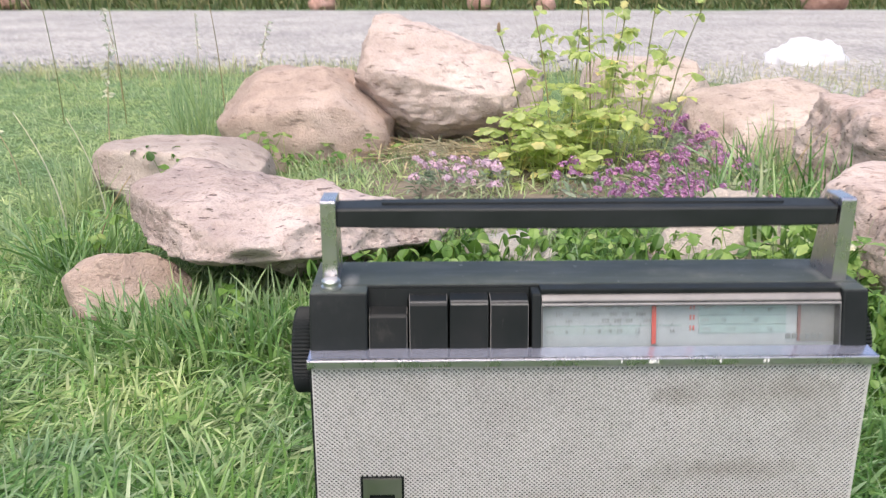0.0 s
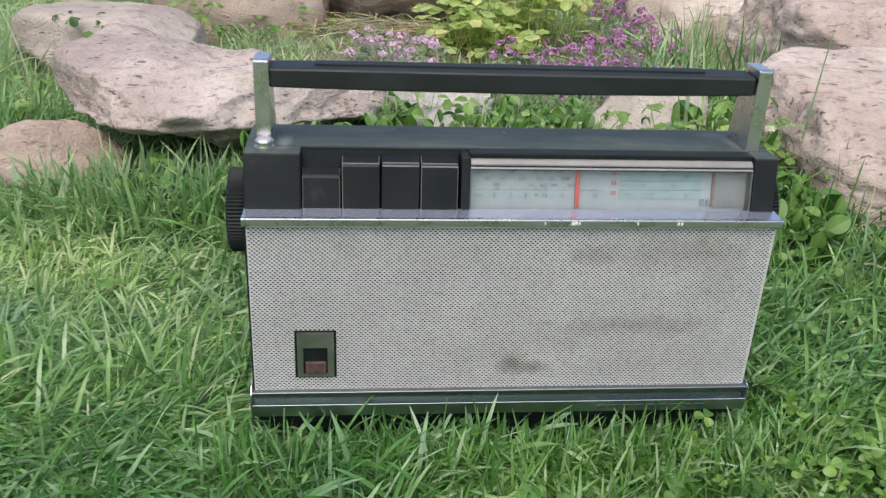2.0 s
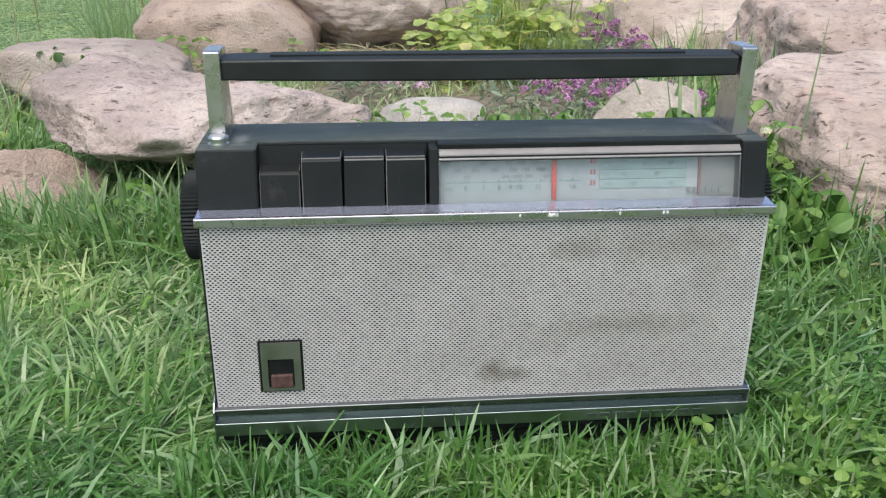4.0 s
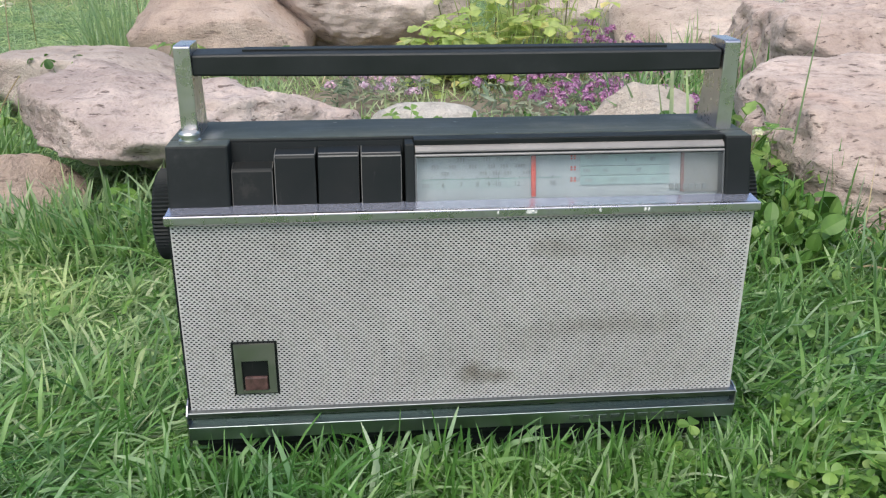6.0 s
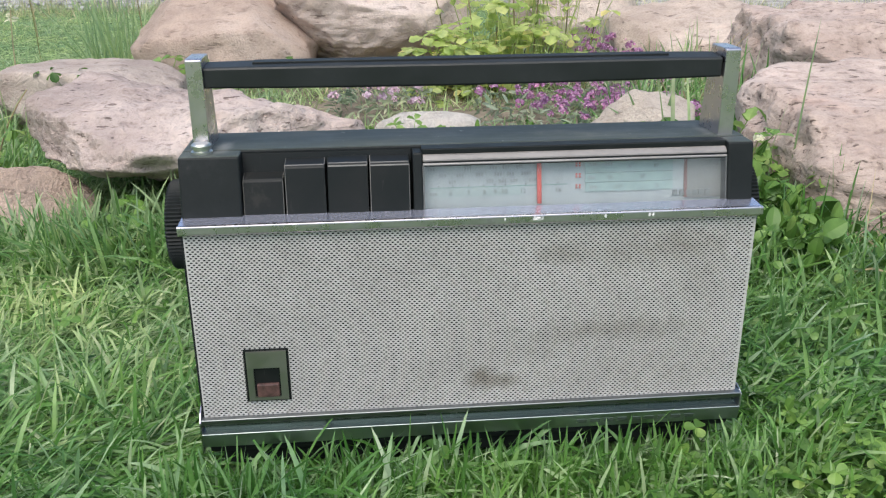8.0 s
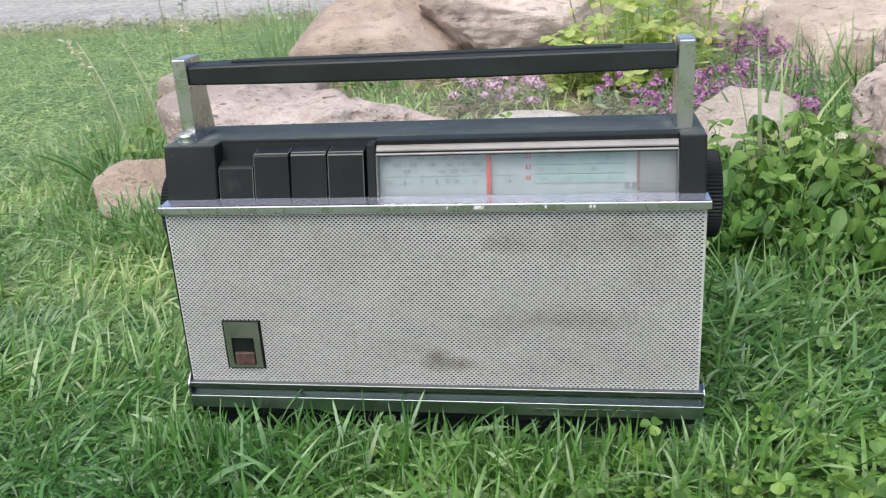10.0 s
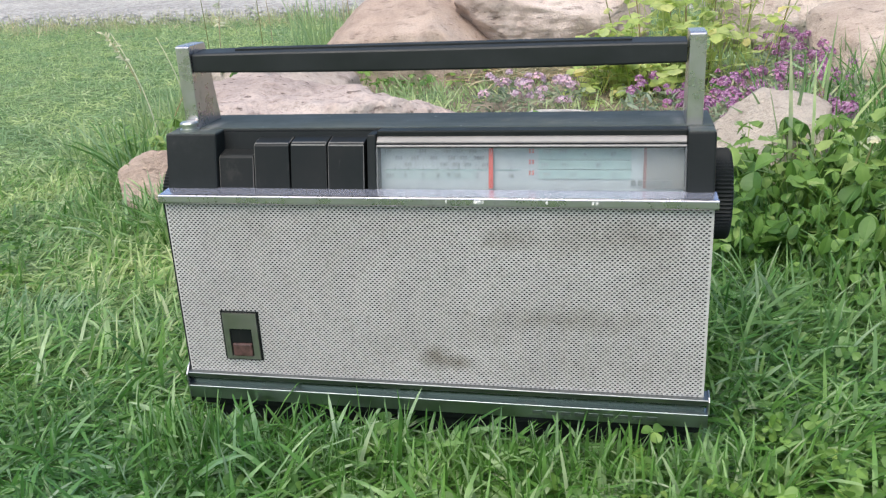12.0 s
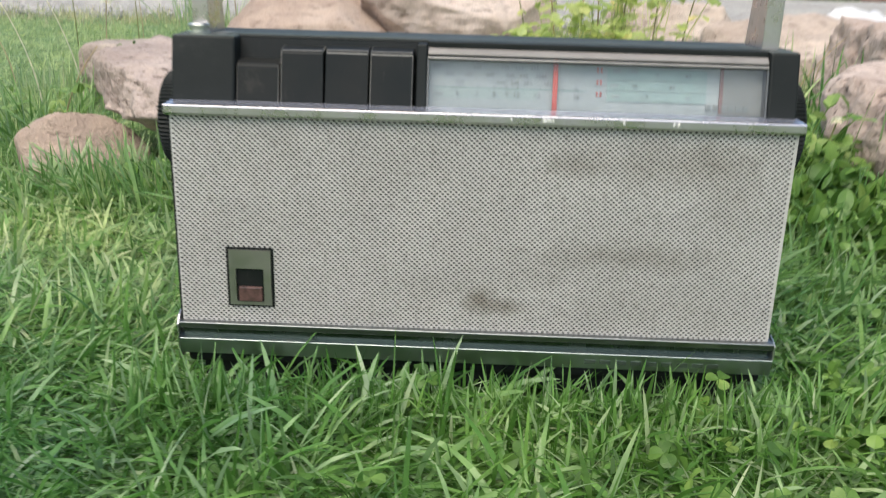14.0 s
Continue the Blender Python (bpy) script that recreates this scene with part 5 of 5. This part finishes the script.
def stalk_arrays(points, r0, r1, sides=5):
    v, q = [], []
    k = len(points)
    for i, p in enumerate(points):
        r = r0 + (r1 - r0) * i / (k - 1)
        v += [(p[0] + r * math.cos(6.283 * j / sides), p[1] + r * math.sin(6.283 * j / sides), p[2]) for j in range(sides)]
    for i in range(k - 1):
        for j in range(sides):
            q.append((sides * i + j, sides * i + (j + 1) % sides, sides * i + sides + (j + 1) % sides, sides * i + sides + j))
    return np.array(v), q, []


def tall_stem(loc, tall, bend, seed, leaves=5, pod=True):
    rng = np.random.default_rng(seed)
    pts = [(bend[0] * (i / 6) ** 2, bend[1] * (i / 6) ** 2, tall * i / 6) for i in range(7)]
    st = new("flower_stem", raw_mesh("flower_stem", *stalk_arrays(pts, 0.0016, 0.0009), STEM))
    st.location = loc
    tagged(st, "tall thin bare plant stem with few leaves", "plant stem", "tall stems")
    for i in range(leaves):
        s = rng.uniform(0.45, 0.95)
        p = (bend[0] * s * s, bend[1] * s * s, tall * s)
        lf = new("leaf", SMALL_LEAVES[i % 2])
        lf.parent = st
        lf.matrix_basis = Matrix.LocRotScale(p, Euler((rng.normal(0, 0.5), rng.normal(0, 0.5), rng.uniform(0, 6.283))), Vector((1, 1, 1)) * rng.uniform(0.7, 1.2))
    if pod:
        bm = bmesh.new()
        bmesh.ops.create_icosphere(bm, subdivisions=2, radius=1.0)
        for v in bm.verts:
            v.co = Vector((v.co.x * 0.0032, v.co.y * 0.0032, v.co.z * 0.01 + 0.008))
        part("seed_pod", bm, STEM, st, "green seed pod", True).location = pts[-1]


SMALL_LEAVES = [raw_mesh("leaf", *trefoil(0.015, 0.02, dr, np.random.default_rng(40 + dr), 1, 1.0), YELLOWGREEN) for dr in (0, 1)]
for x, y, tall, bx, by, seed, lv in ((0.13, 1.05, 0.3, -0.04, 0, 81, 5), (0.17, 1.1, 0.34, 0.02, 0.02, 82, 6), (0.2, 1.07, 0.34, -0.02, 0, 83, 4), (0.24, 1.12, 0.34, 0.03, 0, 84, 5), (0.3, 1.14, 0.32, 0.02, 0, 85, 5), (0.36, 1.2, 0.34, 0.08, 0, 86, 4), (0.09, 1.1, 0.25, -0.05, 0, 87, 4)):
    tall_stem((x, y, 0), tall, (bx, by), seed, lv)


def floret(rng):
    groups = []
    for k in range(4):
        v, q, t = leaflet(0.0025, 0.0025, 0.1, 0.05, 0, 3)
        groups.append(scatter(v, q, t, [np.array(Matrix.Rotation(1.571 * k, 4, "Z") @ Matrix.Rotation(0.25, 4, "X"))]))
    return joined(*groups)


def flower_head(radius, n, seed):
    rng = np.random.default_rng(seed)
    fv = floret(rng)
    mats = []
    for _ in range(n):
        d = Vector((rng.normal(), rng.normal(), abs(rng.normal()) + 0.25)).normalized()
        m = Matrix.Translation(d * radius * rng.uniform(0.7, 1.1)) @ d.to_track_quat("Z", "Y").to_matrix().to_4x4() @ Matrix.Rotation(rng.uniform(0, 6), 4, "Z")
        mats.append(np.array(m))
    return scatter(*fv, mats)


HEADS = {mt.name: [raw_mesh("flower_head", *flower_head(r, n, 90 + k), mt) for k, (r, n) in enumerate(((0.008, 34), (0.0095, 44), (0.006, 24)))] for mt in (MAGENTA, PALEPINK)}


def flower_patch(loc, heads, half, tall, material, label, seed):
    rng = np.random.default_rng(seed)
    plant = thing("alyssum_patch", label, "flowers", loc, "flowers in the bed")
    lv = []
    for _ in range(heads * 12):
        x, y = rng.uniform(-1.1, 1.1) * half[0], rng.uniform(-1.1, 1.1) * half[1]
        lv.append((x, y, rng.uniform(0.0, tall * 0.8)))
    v, q, t = leaflet(0.016, 0.004, 0.2)
    stuff("foliage", scatter(v, q, t, spots(rng, lv, rng.uniform(0.6, 1.3, len(lv)), 0.8)), GREYLEAF, "small grey-green leaves", "leaves", plant)
    for _ in range(heads):
        h = new("flower_head", HEADS[material.name][rng.integers(3)])
        h.parent = plant
        s = rng.uniform(0.7, 1.25)
        h.matrix_basis = Matrix.LocRotScale((rng.uniform(-1, 1) * half[0], rng.uniform(-1, 1) * half[1], tall * rng.uniform(0.55, 1.15)), Euler((rng.normal(0, 0.3), rng.normal(0, 0.3), rng.uniform(0, 6))), Vector((s, s, s)))


flower_patch((-0.035, 0.89, 0.015), 32, (0.07, 0.06), 0.05, PALEPINK, "pale pink alyssum flowers on grey-green leaves", 101)
flower_patch((0.23, 0.82, 0.015), 62, (0.12, 0.12), 0.05, MAGENTA, "magenta alyssum flowers spreading over the soil", 102)
flower_patch((0.27, 0.69, 0.012), 28, (0.1, 0.06), 0.045, MAGENTA, "magenta alyssum flowers spreading over the soil", 105)
flower_patch((0.35, 0.91, 0.015), 28, (0.09, 0.1), 0.05, MAGENTA, "magenta alyssum flowers spreading over the soil", 103)
flower_patch((0.365, 1.06, 0.02), 17, (0.05, 0.07), 0.06, MAGENTA, "magenta alyssum flowers spreading over the soil", 106)
flower_patch((0.41, 1.24, 0.015), 28, (0.05, 0.14), 0.06, MAGENTA, "dark magenta alyssum flowers by the buff boulder", 104)


def clover_flower(loc, tall, bend):
    pts = [(bend * (i / 5) ** 2, 0, tall * i / 5) for i in range(6)]
    st = new("clover_flower", raw_mesh("clover_flower", *stalk_arrays(pts, 0.0011, 0.0008), STEM))
    st.location = loc
    tagged(st, "faded whitish clover flower on a thin stem", "flower", "flowers in the bed")
    head = new("flower_head", raw_mesh("flower_head", *flower_head(0.008, 60, 131), SEED))
    head.parent = st
    head.location = pts[-1]
    head.scale = (0.66, 0.66, 0.66)
    tagged(head, "round whitish flower head")


clover_flower((0.3, 0.355, 0), 0.095, 0.012)


def seed_stalk(loc, tall, bend, seed, heavy, material=STRAW):
    rng = np.random.default_rng(seed)
    pts = [(bend[0] * (i / 7) ** 2, bend[1] * (i / 7) ** 2, tall * i / 7) for i in range(8)]
    st = new("grass_stalk", raw_mesh("grass_stalk", *stalk_arrays(pts, 0.0013, 0.0007, 4), material))
    st.location = loc
    tagged(st, "thin dry grass stalk with pale seed head" if heavy == 1 else "thin bare grass stalk leaning over", "grass stalk", "grass stalks")
    if heavy == 1:
        v, q, t = leaflet(0.013, 0.0045, 0.3, 0, 0, 3)
        loc2 = [(bend[0] * s * s, bend[1] * s * s, tall * s) for s in np.linspace(0.6, 1.0, 34)]
        stuff("seed_head", scatter(v, q, t, spots(rng, loc2, rng.uniform(0.7, 1.2, 34), 0.9)), SEED, "pale seeds", "seeds", st)


for x, y, tall, bx, by, seed, hv in ((-0.64, 1.1, 0.235, 0.02, 0, 111, 1), (-0.58, 0.74, 0.17, -0.05, 0, 112, 2), (-0.53, 0.76, 0.16, -0.04, 0, 123, 2), (-0.78, 1.05, 0.14, -0.06, 0, 113, 1), (0.36, 0.7, 0.11, -0.04, 0, 114, 0), (0.42, 0.8, 0.14, 0.07, 0, 115, 0), (-0.95, 2.1, 0.26, -0.03, 0, 116, 1),
    (-0.75, 2.2, 0.24, 0.0, 0, 117, 1), (-0.06, 0.88, 0.09, -0.02, 0, 118, 0), (0.47, 0.85, 0.13, 0.02, 0, 119, 0), (-0.48, 0.58, 0.12, 0.05, 0, 120, 0), (-0.5, 1.75, 0.24, 0.04, 0, 121, 1), (0.33, 0.55, 0.11, -0.03, -0.02, 122, 0)):
    seed_stalk((x, y, 0), tall, (bx, by), seed, hv, SEED if hv == 2 else STRAW)
for x, tall, bx, seed in ((-0.96, 0.37, -0.03, 124), (-0.81, 0.35, -0.02, 125), (-0.57, 0.36, -0.03, 126)):
    seed_stalk((x, 1.7, 0), tall, (bx, 0), seed, 0, STEM)


def bed_weeds():
    rng = np.random.default_rng(129)
    a, r = rng.uniform(0, 6.283, 12000), np.sqrt(rng.random(12000))
    xy = np.stack([0.13 + 0.46 * r * np.cos(a), 1.06 + 0.46 * r * np.sin(a)], 1)
    xy = xy[[noise.noise((x * 7, y * 7, 3.0)) > -0.12 for x, y in xy]]
    k = len(xy)
    g = blades(rng, xy, 0.012, rng.uniform(0.015, 0.05, k), rng.uniform(0.0015, 0.003, k), np.abs(rng.normal(0.7, 0.3, k)), 0.6)
    stuff("bed_weeds", g, FAR_GRASS, "sparse short weeds over the bed's soil", "weeds")


bed_weeds()


def straw_litter():
    rng = np.random.default_rng(130)
    n = 260
    xy = rng.normal((-0.06, 1.17), (0.06, 0.05), (n, 2))
    v, q, t = blades(rng, xy, 0.035, rng.uniform(0.05, 0.11, n), rng.uniform(0.0015, 0.003, n), rng.uniform(1.1, 1.5, n), 0.25)
    stuff("straw_litter", (v, q, t), STRAW, "dry straw lying on the soil by the boulder", "straw")


straw_litter()


def bag():
    bm = bmesh.new()
    bmesh.ops.create_icosphere(bm, subdivisions=4, radius=1.0)
    for v in bm.verts:
        n = v.co.normalized()
        p = Vector((math.copysign(abs(n.x) ** 0.7, n.x) * 0.145, n.y * 0.09, n.z * 0.09))
        p += n * (0.03 * noise.noise(n * 2.2) + 0.02 * abs(noise.noise(n * 5.0)) + 0.008 * noise.noise(n * 12.0))
        v.co = (p.x * (1.1 - 0.9 * max(p.z, 0)), p.y, max(p.z, -0.02))
    ob = part("plastic_bag", bm, BAG, None, "crumpled white plastic bag lying on gravel", True, "bag")
    ob.location = (1.41, 3.0, 0.01)


bag()


def pebbles():
    rng = np.random.default_rng(140)
    bm = bmesh.new()
    bmesh.ops.create_icosphere(bm, subdivisions=1, radius=1.0)
    v = np.array([x.co[:] for x in bm.verts]) * (1, 0.8, 0.5)
    t = [[x.index for x in f.verts] for f in bm.faces]
    bm.free()
    xy = rng.uniform((-4.5, ROAD_NEAR - 0.02), (5.0, 6.5), (6000, 2))
    loc = [(x, y, 0.012) for x, y in xy]
    stuff("gravel_stones", scatter(v, [], t, spots(rng, loc, rng.uniform(0.006, 0.02, len(loc)), 0.3)), plain("gravel_stone", (0.33, 0.32, 0.31), 0.9, 0.3, 9), "loose grey stones on the gravel drive", "gravel")


pebbles()


def far_bank():
    rng = np.random.default_rng(150)
    n = 9000
    xy = rng.uniform((-9, 9.3), (11, 11.8), (n, 2))
    v, q, t = blades(rng, xy, 0.0, rng.uniform(0.1, 0.4, n), rng.uniform(0.012, 0.03, n), np.abs(rng.normal(0.5, 0.3, n)), 0.6)
    stuff("far_verge", (v, q, t), leaf_mat("verge_blade", ((0.0, (0.06, 0.1, 0.03)), (0.6, (0.11, 0.15, 0.05)), (1.0, (0.24, 0.22, 0.12))), 0.7), "dark rough weeds on the far side of the drive", "weeds")
    for i, (x, y, s) in enumerate(((-4.6, 9.6, 0.2), (-1.2, 9.5, 0.16), (0.55, 9.55, 0.2), (1.25, 9.5, 0.16), (4.3, 9.3, 0.26), (-6.6, 9.8, 0.25))):
        rock("verge_stone", "reddish stone along the far side of the drive", (x, y, -0.05), (s, s * 0.7, s * 0.6), i * 37, 20 + i, RED_STONE, 0.8, (), 0.08, 0, (0, 0), 3, group="stones along the drive")


far_bank()
